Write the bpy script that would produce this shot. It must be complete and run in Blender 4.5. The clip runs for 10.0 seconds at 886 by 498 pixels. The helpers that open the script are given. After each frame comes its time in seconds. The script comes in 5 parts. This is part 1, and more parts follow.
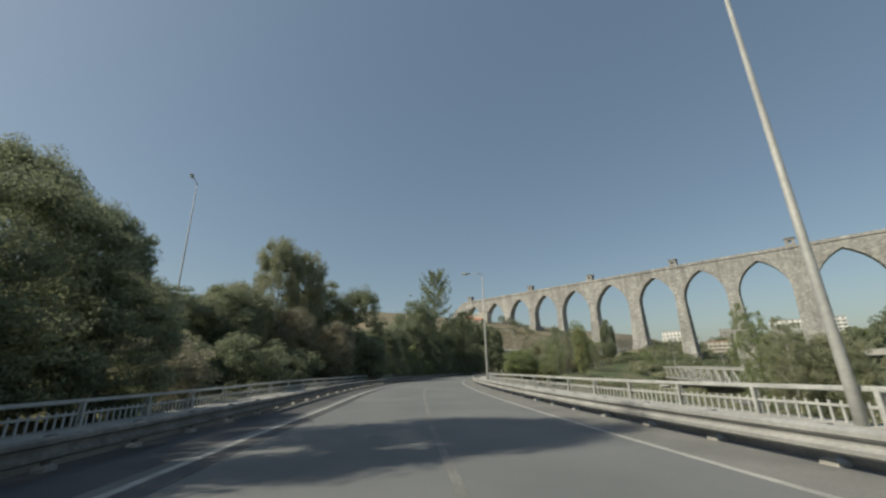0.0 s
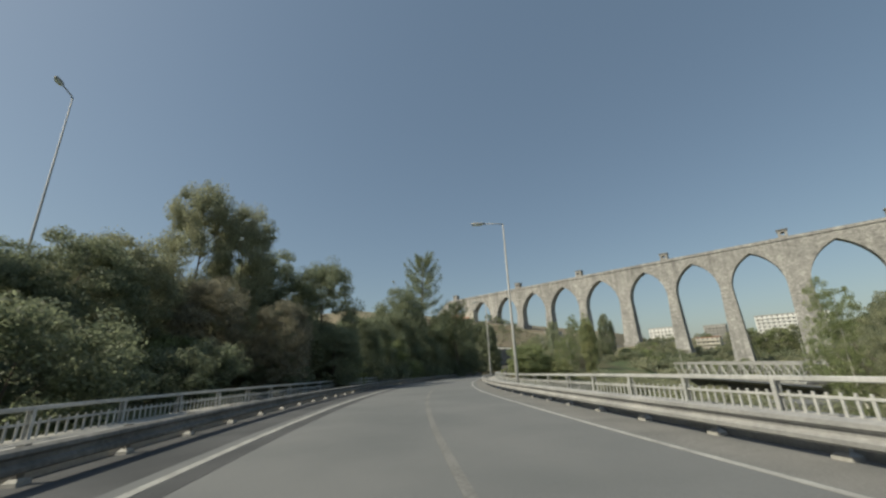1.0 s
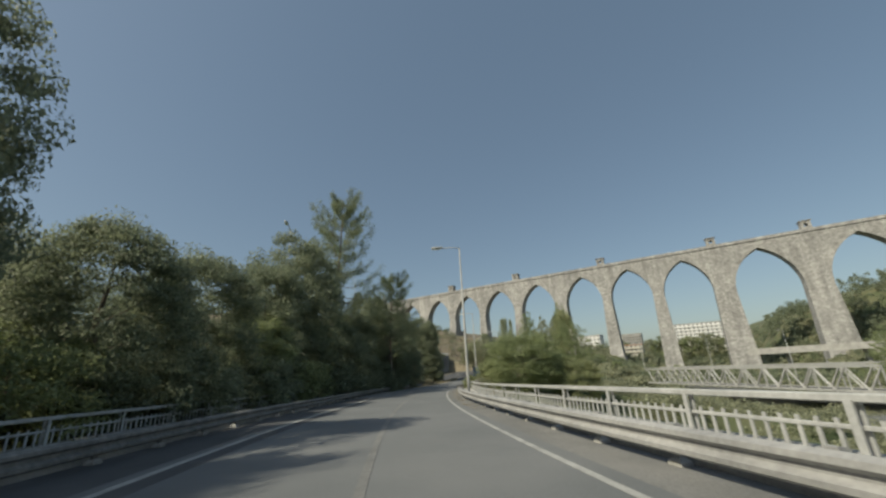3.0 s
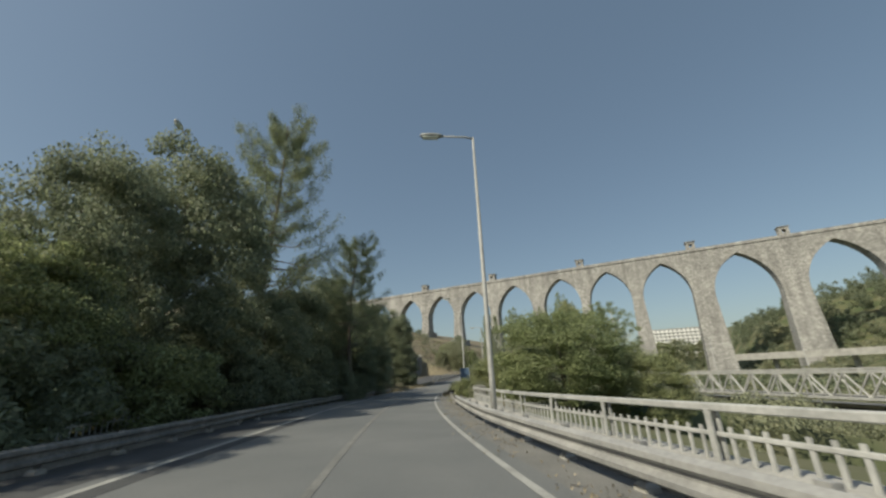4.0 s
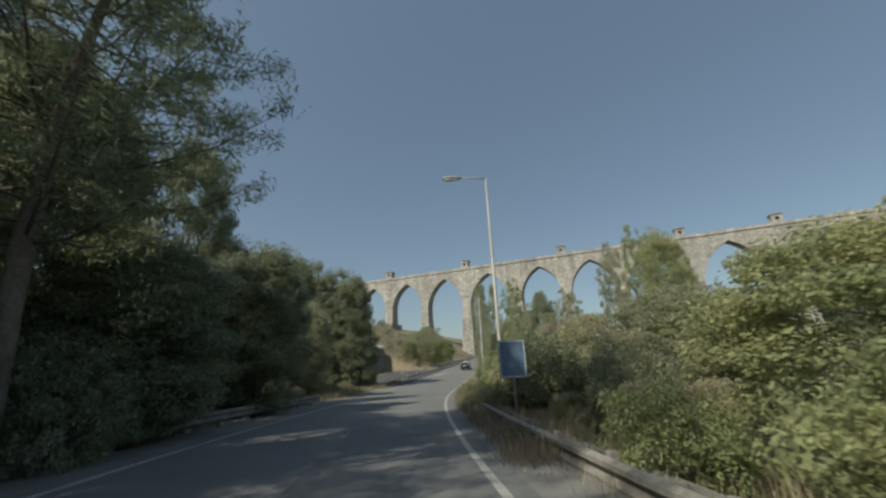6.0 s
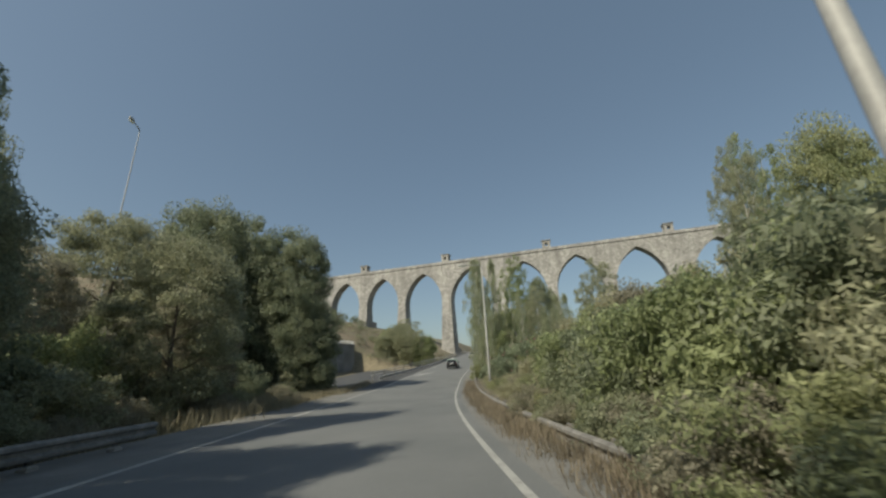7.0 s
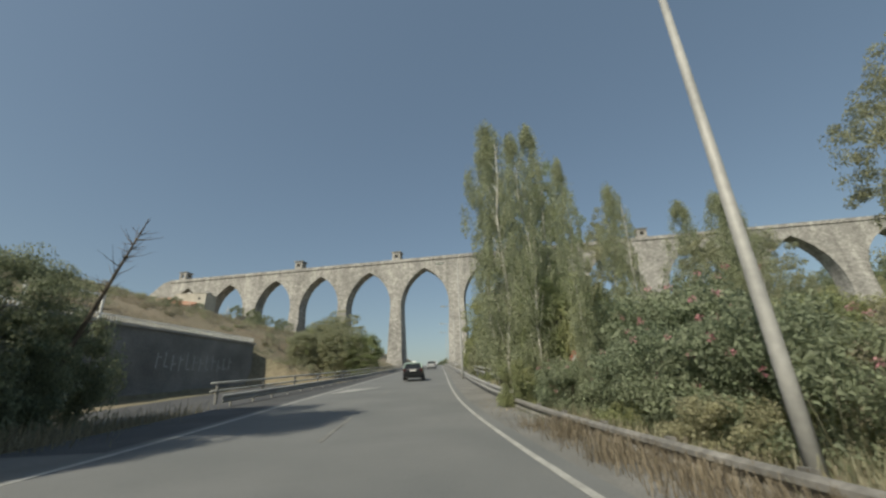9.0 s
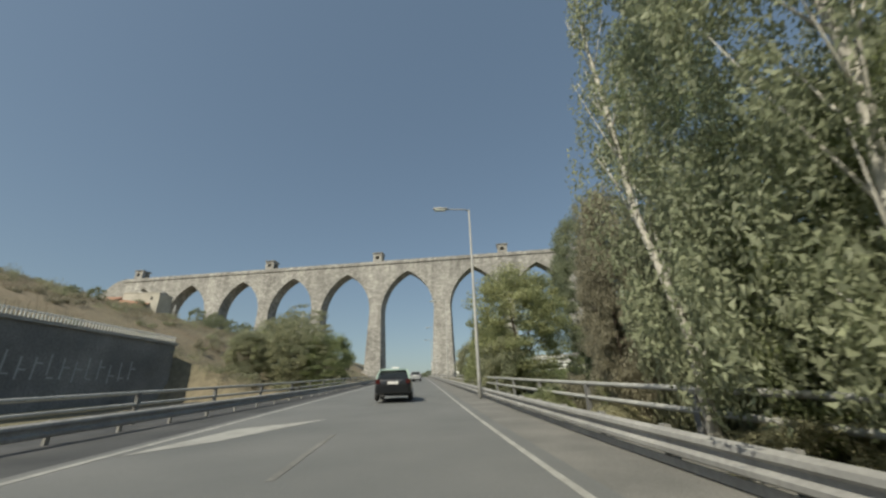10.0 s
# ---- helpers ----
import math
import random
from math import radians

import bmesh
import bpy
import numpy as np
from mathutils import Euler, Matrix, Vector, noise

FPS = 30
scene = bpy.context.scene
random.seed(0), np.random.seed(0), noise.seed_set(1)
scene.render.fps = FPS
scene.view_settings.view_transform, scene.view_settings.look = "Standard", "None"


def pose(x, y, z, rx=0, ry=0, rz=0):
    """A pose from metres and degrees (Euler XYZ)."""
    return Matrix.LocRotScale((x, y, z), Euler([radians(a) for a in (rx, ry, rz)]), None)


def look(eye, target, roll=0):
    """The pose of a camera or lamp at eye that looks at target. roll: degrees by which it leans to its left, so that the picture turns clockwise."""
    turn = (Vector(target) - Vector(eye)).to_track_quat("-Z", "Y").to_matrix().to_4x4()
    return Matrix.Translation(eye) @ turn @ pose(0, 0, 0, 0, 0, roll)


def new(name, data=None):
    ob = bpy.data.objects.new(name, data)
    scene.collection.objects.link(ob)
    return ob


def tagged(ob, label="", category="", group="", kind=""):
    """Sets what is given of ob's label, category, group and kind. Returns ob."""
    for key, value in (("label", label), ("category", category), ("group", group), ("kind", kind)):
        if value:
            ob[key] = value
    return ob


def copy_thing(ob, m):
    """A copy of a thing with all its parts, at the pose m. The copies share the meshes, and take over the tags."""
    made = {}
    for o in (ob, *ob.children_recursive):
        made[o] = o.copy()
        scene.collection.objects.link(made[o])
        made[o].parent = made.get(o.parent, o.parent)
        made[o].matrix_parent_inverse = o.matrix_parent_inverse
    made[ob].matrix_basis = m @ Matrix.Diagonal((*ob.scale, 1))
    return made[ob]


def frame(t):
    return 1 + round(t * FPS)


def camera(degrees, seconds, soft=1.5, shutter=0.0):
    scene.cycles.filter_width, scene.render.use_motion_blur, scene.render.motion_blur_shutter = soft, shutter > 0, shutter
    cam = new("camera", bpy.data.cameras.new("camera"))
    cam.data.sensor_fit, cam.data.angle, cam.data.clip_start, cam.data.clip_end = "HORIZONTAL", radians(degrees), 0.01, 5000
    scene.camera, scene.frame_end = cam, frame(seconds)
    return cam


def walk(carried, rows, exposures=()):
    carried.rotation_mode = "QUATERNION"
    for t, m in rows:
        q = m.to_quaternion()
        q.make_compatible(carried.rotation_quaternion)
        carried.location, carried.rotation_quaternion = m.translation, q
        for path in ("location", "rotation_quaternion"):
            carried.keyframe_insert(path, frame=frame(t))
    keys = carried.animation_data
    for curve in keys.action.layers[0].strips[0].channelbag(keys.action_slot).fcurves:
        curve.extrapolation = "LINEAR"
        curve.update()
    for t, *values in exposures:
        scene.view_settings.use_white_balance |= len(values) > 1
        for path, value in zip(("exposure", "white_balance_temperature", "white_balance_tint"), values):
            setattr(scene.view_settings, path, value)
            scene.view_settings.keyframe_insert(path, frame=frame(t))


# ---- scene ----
cam = camera(99.1, 10.0, soft=2.5, shutter=0.06)
PATH = [
    (0, (-3.069, -0.258, -2.079), (-4.426, 1.089, -1.493), -1.43),
    (0.5, (-8.650, 4.205, -2.264), (-9.982, 5.576, -1.676), -2.06),
    (1, (-14.197, 8.828, -2.338), (-15.487, 10.237, -1.747), -2.53),
    (1.5, (-19.630, 13.682, -2.336), (-20.856, 15.143, -1.735), -3.02),
    (2, (-24.870, 18.814, -2.423), (-26.018, 20.336, -1.816), -3.20),
    (2.5, (-29.854, 24.239, -2.558), (-30.918, 25.817, -1.946), -3.13),
    (3, (-34.554, 29.922, -2.652), (-35.536, 31.549, -2.031), -3.14),
    (3.5, (-38.977, 35.807, -2.734), (-39.888, 37.472, -2.105), -3.08),
    (4, (-43.155, 41.843, -2.840), (-44.011, 43.537, -2.206), -2.61),
    (4.5, (-47.137, 47.991, -2.980), (-47.955, 49.704, -2.351), -2.01),
    (5, (-50.982, 54.226, -3.055), (-51.761, 55.959, -2.430), -2.67),
    (5.5, (-54.706, 60.567, -3.096), (-55.444, 62.320, -2.475), -2.60),
    (6, (-58.294, 67.050, -3.200), (-58.985, 68.823, -2.585), -2.63),
    (6.5, (-61.735, 73.689, -3.313), (-62.373, 75.483, -2.702), -2.81),
    (7, (-64.995, 80.494, -3.421), (-65.573, 82.308, -2.807), -2.72),
    (7.5, (-68.020, 87.462, -3.559), (-68.529, 89.294, -2.937), -2.27),
    (8, (-70.786, 94.561, -3.662), (-71.228, 96.406, -3.027), -2.19),
    (8.5, (-73.281, 101.747, -3.714), (-73.654, 103.597, -3.052), -1.81),
    (9, (-75.510, 108.980, -3.716), (-75.820, 110.833, -3.032), -2.16),
    (9.5, (-77.505, 116.215, -3.491), (-77.762, 118.065, -2.776), -1.92),
    (10, (-79.294, 123.426, -3.108), (-79.510, 125.272, -2.369), -1.76),
]
walk(cam, [(t, look(eye, target, roll)) for t, eye, target, roll in PATH], [(0.0, 0.18, 7600, 3), (10.0, 0.18, 7600, 3)])


# ---- light ----
SUN_TO = Vector((-0.46, -0.888, 0.0)).normalized()
SUN_UP = 45.0
w = bpy.data.worlds.new("sky")
scene.world = w
w.use_nodes = True
wn = w.node_tree
for n in list(wn.nodes):
    wn.nodes.remove(n)
sky = wn.nodes.new("ShaderNodeTexSky")
sky.sky_type, sky.sun_disc = "NISHITA", False
sky.sun_elevation, sky.sun_rotation = radians(SUN_UP), math.atan2(SUN_TO.x, SUN_TO.y)
sky.air_density, sky.dust_density, sky.ozone_density, sky.altitude = 1.0, 1.7, 1.2, 60
bg = wn.nodes.new("ShaderNodeBackground")
bg.inputs["Strength"].default_value = 0.13
wo = wn.nodes.new("ShaderNodeOutputWorld")
haze = wn.nodes.new("ShaderNodeMix")
haze.data_type = "RGBA"
haze.inputs[0].default_value = 0.5
haze.inputs[7].default_value = (0.8, 1.28, 2.1, 1)
wn.links.new(sky.outputs[0], haze.inputs[6])
wn.links.new(haze.outputs[2], bg.inputs["Color"])
wn.links.new(bg.outputs[0], wo.inputs["Surface"])
sun = new("sun", bpy.data.lights.new("sun", "SUN"))
sun.data.energy, sun.data.angle, sun.data.color = 3.7, radians(0.55), (1.0, 0.965, 0.92)
sun_dir = Vector((SUN_TO.x * math.cos(radians(SUN_UP)), SUN_TO.y * math.cos(radians(SUN_UP)), math.sin(radians(SUN_UP))))
sun.matrix_world = look((-200, -200, 200), Vector((-200, -200, 200)) - sun_dir)


# ---- materials ----
def material(name, a, b, scale=3.0, rough=0.8, metal=0.0, bump=0.0, fine=40.0, speck=0.25, island=0.0, obj=0.0, trans=0.0):
    """Two colours mixed by a large and a fine noise; island and obj vary the value piece by piece."""
    m = bpy.data.materials.new(name)
    m.use_nodes = True
    nt = m.node_tree
    N, L = nt.nodes, nt.links
    p = N["Principled BSDF"]
    geo = N.new("ShaderNodeNewGeometry")
    n1, n2 = N.new("ShaderNodeTexNoise"), N.new("ShaderNodeTexNoise")
    for n, s_, d_ in ((n1, scale, 5), (n2, fine, 3)):
        n.inputs["Scale"].default_value, n.inputs["Detail"].default_value = s_, d_
        L.new(geo.outputs["Position"], n.inputs["Vector"])
    ramp = N.new("ShaderNodeMapRange")
    ramp.inputs[1].default_value, ramp.inputs[2].default_value = 0.32, 0.68
    L.new(n1.outputs["Fac"], ramp.inputs[0])
    mix = N.new("ShaderNodeMix")
    mix.data_type = "RGBA"
    mix.inputs[6].default_value, mix.inputs[7].default_value = (*a, 1), (*b, 1)
    L.new(ramp.outputs[0], mix.inputs[0])
    hsv = N.new("ShaderNodeHueSaturation")
    L.new(mix.outputs[2], hsv.inputs["Color"])
    val = N.new("ShaderNodeMapRange")
    val.inputs[1].default_value, val.inputs[2].default_value = 0.25, 0.75
    val.inputs[3].default_value, val.inputs[4].default_value = 1 - speck, 1 + speck
    L.new(n2.outputs["Fac"], val.inputs[0])
    last = val.outputs[0]
    for amount, kind in ((island, "i"), (obj, "o")):
        if amount:
            mr = N.new("ShaderNodeMapRange")
            mr.inputs[3].default_value, mr.inputs[4].default_value = 1 - amount, 1 + amount
            if kind == "i":
                L.new(geo.outputs["Random Per Island"], mr.inputs[0])
            else:
                L.new(N.new("ShaderNodeObjectInfo").outputs["Random"], mr.inputs[0])
            mul = N.new("ShaderNodeMath")
            mul.operation = "MULTIPLY"
            L.new(last, mul.inputs[0])
            L.new(mr.outputs[0], mul.inputs[1])
            last = mul.outputs[0]
    L.new(last, hsv.inputs["Value"])
    L.new(hsv.outputs[0], p.inputs["Base Color"])
    p.inputs["Roughness"].default_value, p.inputs["Metallic"].default_value = rough, metal
    if bump:
        bn = N.new("ShaderNodeBump")
        bn.inputs["Strength"].default_value, bn.inputs["Distance"].default_value = min(1.0, bump), 0.02
        L.new(n2.outputs["Fac"], bn.inputs["Height"])
        L.new(bn.outputs[0], p.inputs["Normal"])
    if trans:
        tr = N.new("ShaderNodeBsdfTranslucent")
        L.new(hsv.outputs[0], tr.inputs["Color"])
        ms = N.new("ShaderNodeMixShader")
        ms.inputs[0].default_value = trans
        L.new(p.outputs[0], ms.inputs[1])
        L.new(tr.outputs[0], ms.inputs[2])
        L.new(ms.outputs[0], N["Material Output"].inputs["Surface"])
    return m


def leaf(name, a, b, trans=0.5):
    m = material(name, a, b, scale=0.55, rough=0.6, fine=2.5, speck=0.2, island=0.3, trans=trans)
    m.node_tree.nodes["Principled BSDF"].inputs["Specular IOR Level"].default_value = 0.5
    return m


ASPHALT = material("worn_asphalt", (0.128, 0.136, 0.138), (0.166, 0.171, 0.171), 0.35, 0.85, bump=0.35, fine=60, speck=0.18)
SHOULDER = material("dusty_asphalt", (0.14, 0.141, 0.136), (0.2, 0.197, 0.187), 0.8, 0.9, bump=0.4, fine=35, speck=0.25)
DARK_ASPHALT = material("dark_asphalt", (0.05, 0.053, 0.056), (0.085, 0.087, 0.09), 0.6, 0.85, bump=0.4, fine=45, speck=0.25)
PAINT = material("road_paint", (0.27, 0.27, 0.255), (0.4, 0.4, 0.38), 2.5, 0.7, fine=30, speck=0.2)
CONCRETE = material("pale_concrete", (0.3, 0.295, 0.275), (0.42, 0.41, 0.385), 0.7, 0.9, bump=0.3, fine=18, speck=0.18)
# blotchy concrete, base tones lowered to carry the retaining wall's shade
DARKWALL = material("shade_darkened_stained_concrete", (0.13, 0.133, 0.135), (0.25, 0.25, 0.245), 0.25, 0.9, bump=0.3, fine=6, speck=0.25)
# concrete darkened so the sunlit parapet end block looks shaded
SHADE_CONCRETE = material("shade_toned_concrete", (0.13, 0.128, 0.12), (0.23, 0.225, 0.21), 1.1, 0.9, bump=0.4, fine=14, speck=0.25)
GALV = material("galvanised_steel", (0.27, 0.272, 0.268), (0.38, 0.378, 0.368), 1.2, 0.65, 0.1, fine=14, speck=0.15)
CREAM = material("cream_painted_steel", (0.33, 0.336, 0.328), (0.46, 0.466, 0.455), 1.5, 0.6, fine=12, speck=0.14)
POLE = material("lamp_pole_grey", (0.3, 0.305, 0.298), (0.4, 0.4, 0.385), 0.9, 0.6, 0.1, fine=9, speck=0.12)
LENS_M = material("lamp_lens", (0.6, 0.66, 0.6), (0.7, 0.74, 0.68), 2, 0.3)
BARK = material("brown_bark", (0.1, 0.08, 0.06), (0.18, 0.15, 0.12), 2.0, 0.9, bump=0.6, fine=14, speck=0.3)
PALEBARK = material("pale_bark", (0.42, 0.4, 0.36), (0.6, 0.58, 0.53), 1.6, 0.8, bump=0.4, fine=9, speck=0.25)
SOIL = material("dry_grass_ground", (0.22, 0.18, 0.125), (0.15, 0.14, 0.09), 0.07, 0.95, bump=0.6, fine=1.7, speck=0.3)
def regional_ground():
    """Dry straw on the hillside, green scrub towards the valley."""
    nt = SOIL.node_tree
    N, L = nt.nodes, nt.links
    hsv = next(n for n in N if n.type == "HUE_SAT")
    geo = next(n for n in N if n.type == "NEW_GEOMETRY")
    sep, mr, mix = N.new("ShaderNodeSeparateXYZ"), N.new("ShaderNodeMapRange"), N.new("ShaderNodeMix")
    L.new(geo.outputs["Position"], sep.inputs[0])
    L.new(sep.outputs[0], mr.inputs[0])
    mr.inputs[1].default_value, mr.inputs[2].default_value = -100.0, -64.0
    mix.data_type = "RGBA"
    n = N.new("ShaderNodeTexNoise")
    n.inputs["Scale"].default_value, n.inputs["Detail"].default_value = 0.12, 6
    L.new(geo.outputs["Position"], n.inputs["Vector"])
    rp = N.new("ShaderNodeValToRGB")
    rp.color_ramp.elements[0].position, rp.color_ramp.elements[0].color = 0.38, (0.06, 0.085, 0.035, 1)
    rp.color_ramp.elements[1].position, rp.color_ramp.elements[1].color = 0.66, (0.15, 0.14, 0.08, 1)
    L.new(n.outputs["Fac"], rp.inputs[0])
    L.new(mr.outputs[0], mix.inputs[0])
    L.new(hsv.outputs[0], mix.inputs[6])
    L.new(rp.outputs[0], mix.inputs[7])
    L.new(mix.outputs[2], N["Principled BSDF"].inputs["Base Color"])


regional_ground()
L_DARK = leaf("dark_evergreen_leaves", (0.200, 0.236, 0.155), (0.273, 0.301, 0.191))
L_PINE = leaf("pine_needles", (0.195, 0.236, 0.139), (0.270, 0.300, 0.169))
L_GREEN = leaf("bright_green_leaves", (0.24, 0.285, 0.145), (0.32, 0.36, 0.185))
L_OLIVE = leaf("olive_leaves", (0.273, 0.297, 0.197), (0.375, 0.378, 0.248))
L_YELLOW = leaf("yellowing_leaves", (0.261, 0.301, 0.161), (0.389, 0.397, 0.209))
L_STRAW = leaf("dusty_straw_leaves", (0.34, 0.335, 0.215), (0.46, 0.44, 0.295))
L_LANCE = leaf("oleander_leaves", (0.221, 0.269, 0.176), (0.312, 0.350, 0.234))
L_DRY = leaf("dry_reddish_leaves", (0.250, 0.241, 0.180), (0.347, 0.325, 0.239))
STRAW = leaf("dry_straw", (0.23, 0.21, 0.14), (0.33, 0.29, 0.2), 0.3)


def stone_material():
    """Pale limestone masonry in courses with dark joints and weathering streaks."""
    m = material("limestone_masonry", (0.35, 0.352, 0.348), (0.44, 0.44, 0.432), 0.12, 0.92, bump=0.5, fine=1.6, speck=0.22)
    nt = m.node_tree
    N, L = nt.nodes, nt.links
    p = N["Principled BSDF"]
    hsv = next(n for n in N if n.type == "HUE_SAT")
    geo = next(n for n in N if n.type == "NEW_GEOMETRY")
    sep, comb = N.new("ShaderNodeSeparateXYZ"), N.new("ShaderNodeCombineXYZ")
    L.new(geo.outputs["Position"], sep.inputs[0])
    add = N.new("ShaderNodeMath")
    L.new(sep.outputs[0], add.inputs[0])
    L.new(sep.outputs[1], add.inputs[1])
    L.new(add.outputs[0], comb.inputs[0])
    L.new(sep.outputs[2], comb.inputs[1])
    br = N.new("ShaderNodeTexBrick")
    br.inputs["Scale"].default_value = 1.0
    br.inputs["Brick Width"].default_value, br.inputs["Row Height"].default_value = 1.25, 0.62
    br.inputs["Mortar Size"].default_value, br.inputs["Mortar Smooth"].default_value = 0.045, 0.4
    br.inputs["Color1"].default_value, br.inputs["Color2"].default_value = (0.72, 0.7, 0.68, 1), (1.1, 1.08, 1.04, 1)
    br.inputs["Mortar"].default_value = (0.52, 0.5, 0.48, 1)
    L.new(comb.outputs[0], br.inputs["Vector"])
    mul = N.new("ShaderNodeMix")
    mul.data_type, mul.blend_type = "RGBA", "MULTIPLY"
    mul.inputs[0].default_value = 1.0
    L.new(hsv.outputs[0], mul.inputs[6])
    L.new(br.outputs[0], mul.inputs[7])
    # rough single blocks, some paler and some darker
    vo = N.new("ShaderNodeTexVoronoi")
    vo.inputs["Scale"].default_value = 1.0
    stretch = N.new("ShaderNodeMapping")
    stretch.inputs["Scale"].default_value = (0.75, 1.3, 1.0)
    L.new(comb.outputs[0], stretch.inputs[0])
    L.new(stretch.outputs[0], vo.inputs["Vector"])
    cell = N.new("ShaderNodeSeparateColor")
    L.new(vo.outputs["Color"], cell.inputs[0])
    cm = N.new("ShaderNodeMapRange")
    cm.inputs[3].default_value, cm.inputs[4].default_value = 0.84, 1.15
    L.new(cell.outputs[0], cm.inputs[0])
    mul0 = N.new("ShaderNodeMix")
    mul0.data_type, mul0.blend_type = "RGBA", "MULTIPLY"
    mul0.inputs[0].default_value = 1.0
    L.new(mul.outputs[2], mul0.inputs[6])
    L.new(cm.outputs[0], mul0.inputs[7])
    mul = mul0
    # rain streaks
    st = N.new("ShaderNodeTexNoise")
    st.inputs["Scale"].default_value, st.inputs["Detail"].default_value = 1.0, 4
    mp = N.new("ShaderNodeMapping")
    mp.inputs["Scale"].default_value = (0.35, 0.35, 0.03)
    L.new(geo.outputs["Position"], mp.inputs[0])
    L.new(mp.outputs[0], st.inputs["Vector"])
    mr = N.new("ShaderNodeMapRange")
    mr.inputs[1].default_value, mr.inputs[2].default_value, mr.inputs[3].default_value, mr.inputs[4].default_value = 0.35, 0.7, 0.72, 1.1
    L.new(st.outputs["Fac"], mr.inputs[0])
    mul2 = N.new("ShaderNodeMix")
    mul2.data_type, mul2.blend_type = "RGBA", "MULTIPLY"
    mul2.inputs[0].default_value = 1.0
    L.new(mul.outputs[2], mul2.inputs[6])
    L.new(mr.outputs[0], mul2.inputs[7])
    L.new(mul2.outputs[2], p.inputs["Base Color"])
    return m


STONE = stone_material()


# ---- building tools ----
class Build:
    """Gathers vertices and faces of one mesh."""

    def __init__(self):
        self.v, self.f = [], []

    def quad(self, *pts):
        k = len(self.v)
        self.v += [tuple(p) for p in pts]
        self.f.append(tuple(range(k, k + len(pts))))

    def box(self, c, size, m=None):
        k = len(self.v)
        c, h = Vector(c), Vector(size) / 2
        for z in (-1, 1):
            for x, y in ((-1, -1), (1, -1), (1, 1), (-1, 1)):
                p = Vector((x * h.x, y * h.y, z * h.z)) + c
                self.v.append(tuple(m @ p if m else p))
        self.f += [tuple(k + i for i in q) for q in ((3, 2, 1, 0), (4, 5, 6, 7), (0, 1, 5, 4), (1, 2, 6, 5), (2, 3, 7, 6), (3, 0, 4, 7))]
        return self

    def tube(self, pts, radii, n=8, cap=True):
        """A tapered round bar through the points."""
        k = len(self.v)
        pts = [Vector(p) for p in pts]
        up = Vector((0, 0, 1))
        for i, p in enumerate(pts):
            d = (pts[min(i + 1, len(pts) - 1)] - pts[max(i - 1, 0)]).normalized()
            a = d.cross(up if abs(d.z) < 0.9 else Vector((1, 0, 0))).normalized()
            b = d.cross(a)
            for j in range(n):
                q = 2 * math.pi * j / n
                self.v.append(tuple(p + (a * math.cos(q) + b * math.sin(q)) * radii[i]))
        for i in range(len(pts) - 1):
            for j in range(n):
                self.f.append((k + i * n + j, k + i * n + (j + 1) % n, k + (i + 1) * n + (j + 1) % n, k + (i + 1) * n + j))
        if cap:
            self.f.append(tuple(k + j for j in reversed(range(n))))
            self.f.append(tuple(k + (len(pts) - 1) * n + j for j in range(n)))
        return self

    def loft(self, rings, closed=True, caps=True):
        """Skin between rings with the same number of points."""
        k, n = len(self.v), len(rings[0])
        for r in rings:
            self.v += [tuple(p) for p in r]
        for i in range(len(rings) - 1):
            for j in range(n if closed else n - 1):
                self.f.append((k + i * n + j, k + i * n + (j + 1) % n, k + (i + 1) * n + (j + 1) % n, k + (i + 1) * n + j))
        if caps and closed:
            self.f.append(tuple(k + j for j in reversed(range(n))))
            self.f.append(tuple(k + (len(rings) - 1) * n + j for j in range(n)))
        return self

    def mesh(self, name, mat, smooth=False):
        me = bpy.data.meshes.new(name)
        me.from_pydata(self.v, [], self.f)
        bm = bmesh.new()
        bm.from_mesh(me)
        bmesh.ops.recalc_face_normals(bm, faces=bm.faces)
        bm.to_mesh(me)
        bm.free()
        me.materials.append(mat)
        if smooth:
            me.shade_smooth()
        return me


def part(name, b, mat, parent=None, label="", smooth=False):
    ob = new(name, b.mesh(name, mat, smooth) if isinstance(b, Build) else b)
    ob.parent = parent
    return tagged(ob, label)


def thing(name, label, category, group="", kind="", at=None):
    ob = new(name)
    ob.empty_display_size = 0.3
    if at is not None:
        ob.matrix_basis = at
    return tagged(ob, label, category, group, kind)


# ---- the plan: the right-hand edge line of the road ----
STATIONS = [-42, -28, -14, 0, 14, 28, 42, 56, 70, 84, 98, 112, 126, 140, 152, 182, 212, 252, 302, 352, 430]
EDGE = [(32.0, -23.6, -2.1), (21.14, -14.8, -2.53), (10.23, -6.02, -2.93), (-0.67, 2.76, -3.33), (-11.4, 11.54, -3.59), (-21.81, 20.43, -3.68), (-31.42, 30.23, -3.88),
        (-40.25, 40.88, -4.05), (-48.3, 52.26, -4.26), (-55.52, 64.18, -4.42), (-61.9, 76.58, -4.62), (-67.29, 89.4, -4.84), (-71.74, 102.56, -4.95),
        (-75.45, 115.96, -4.76), (-78.28, 127.58, -4.16), (-83.85, 157.06, -2.3), (-89.4, 186.5, -0.4), (-96.85, 225.8, 2.1), (-106.1, 275.0, 5.0), (-115.4, 324.0, 6.3), (-130.0, 400.0, 6.5)]


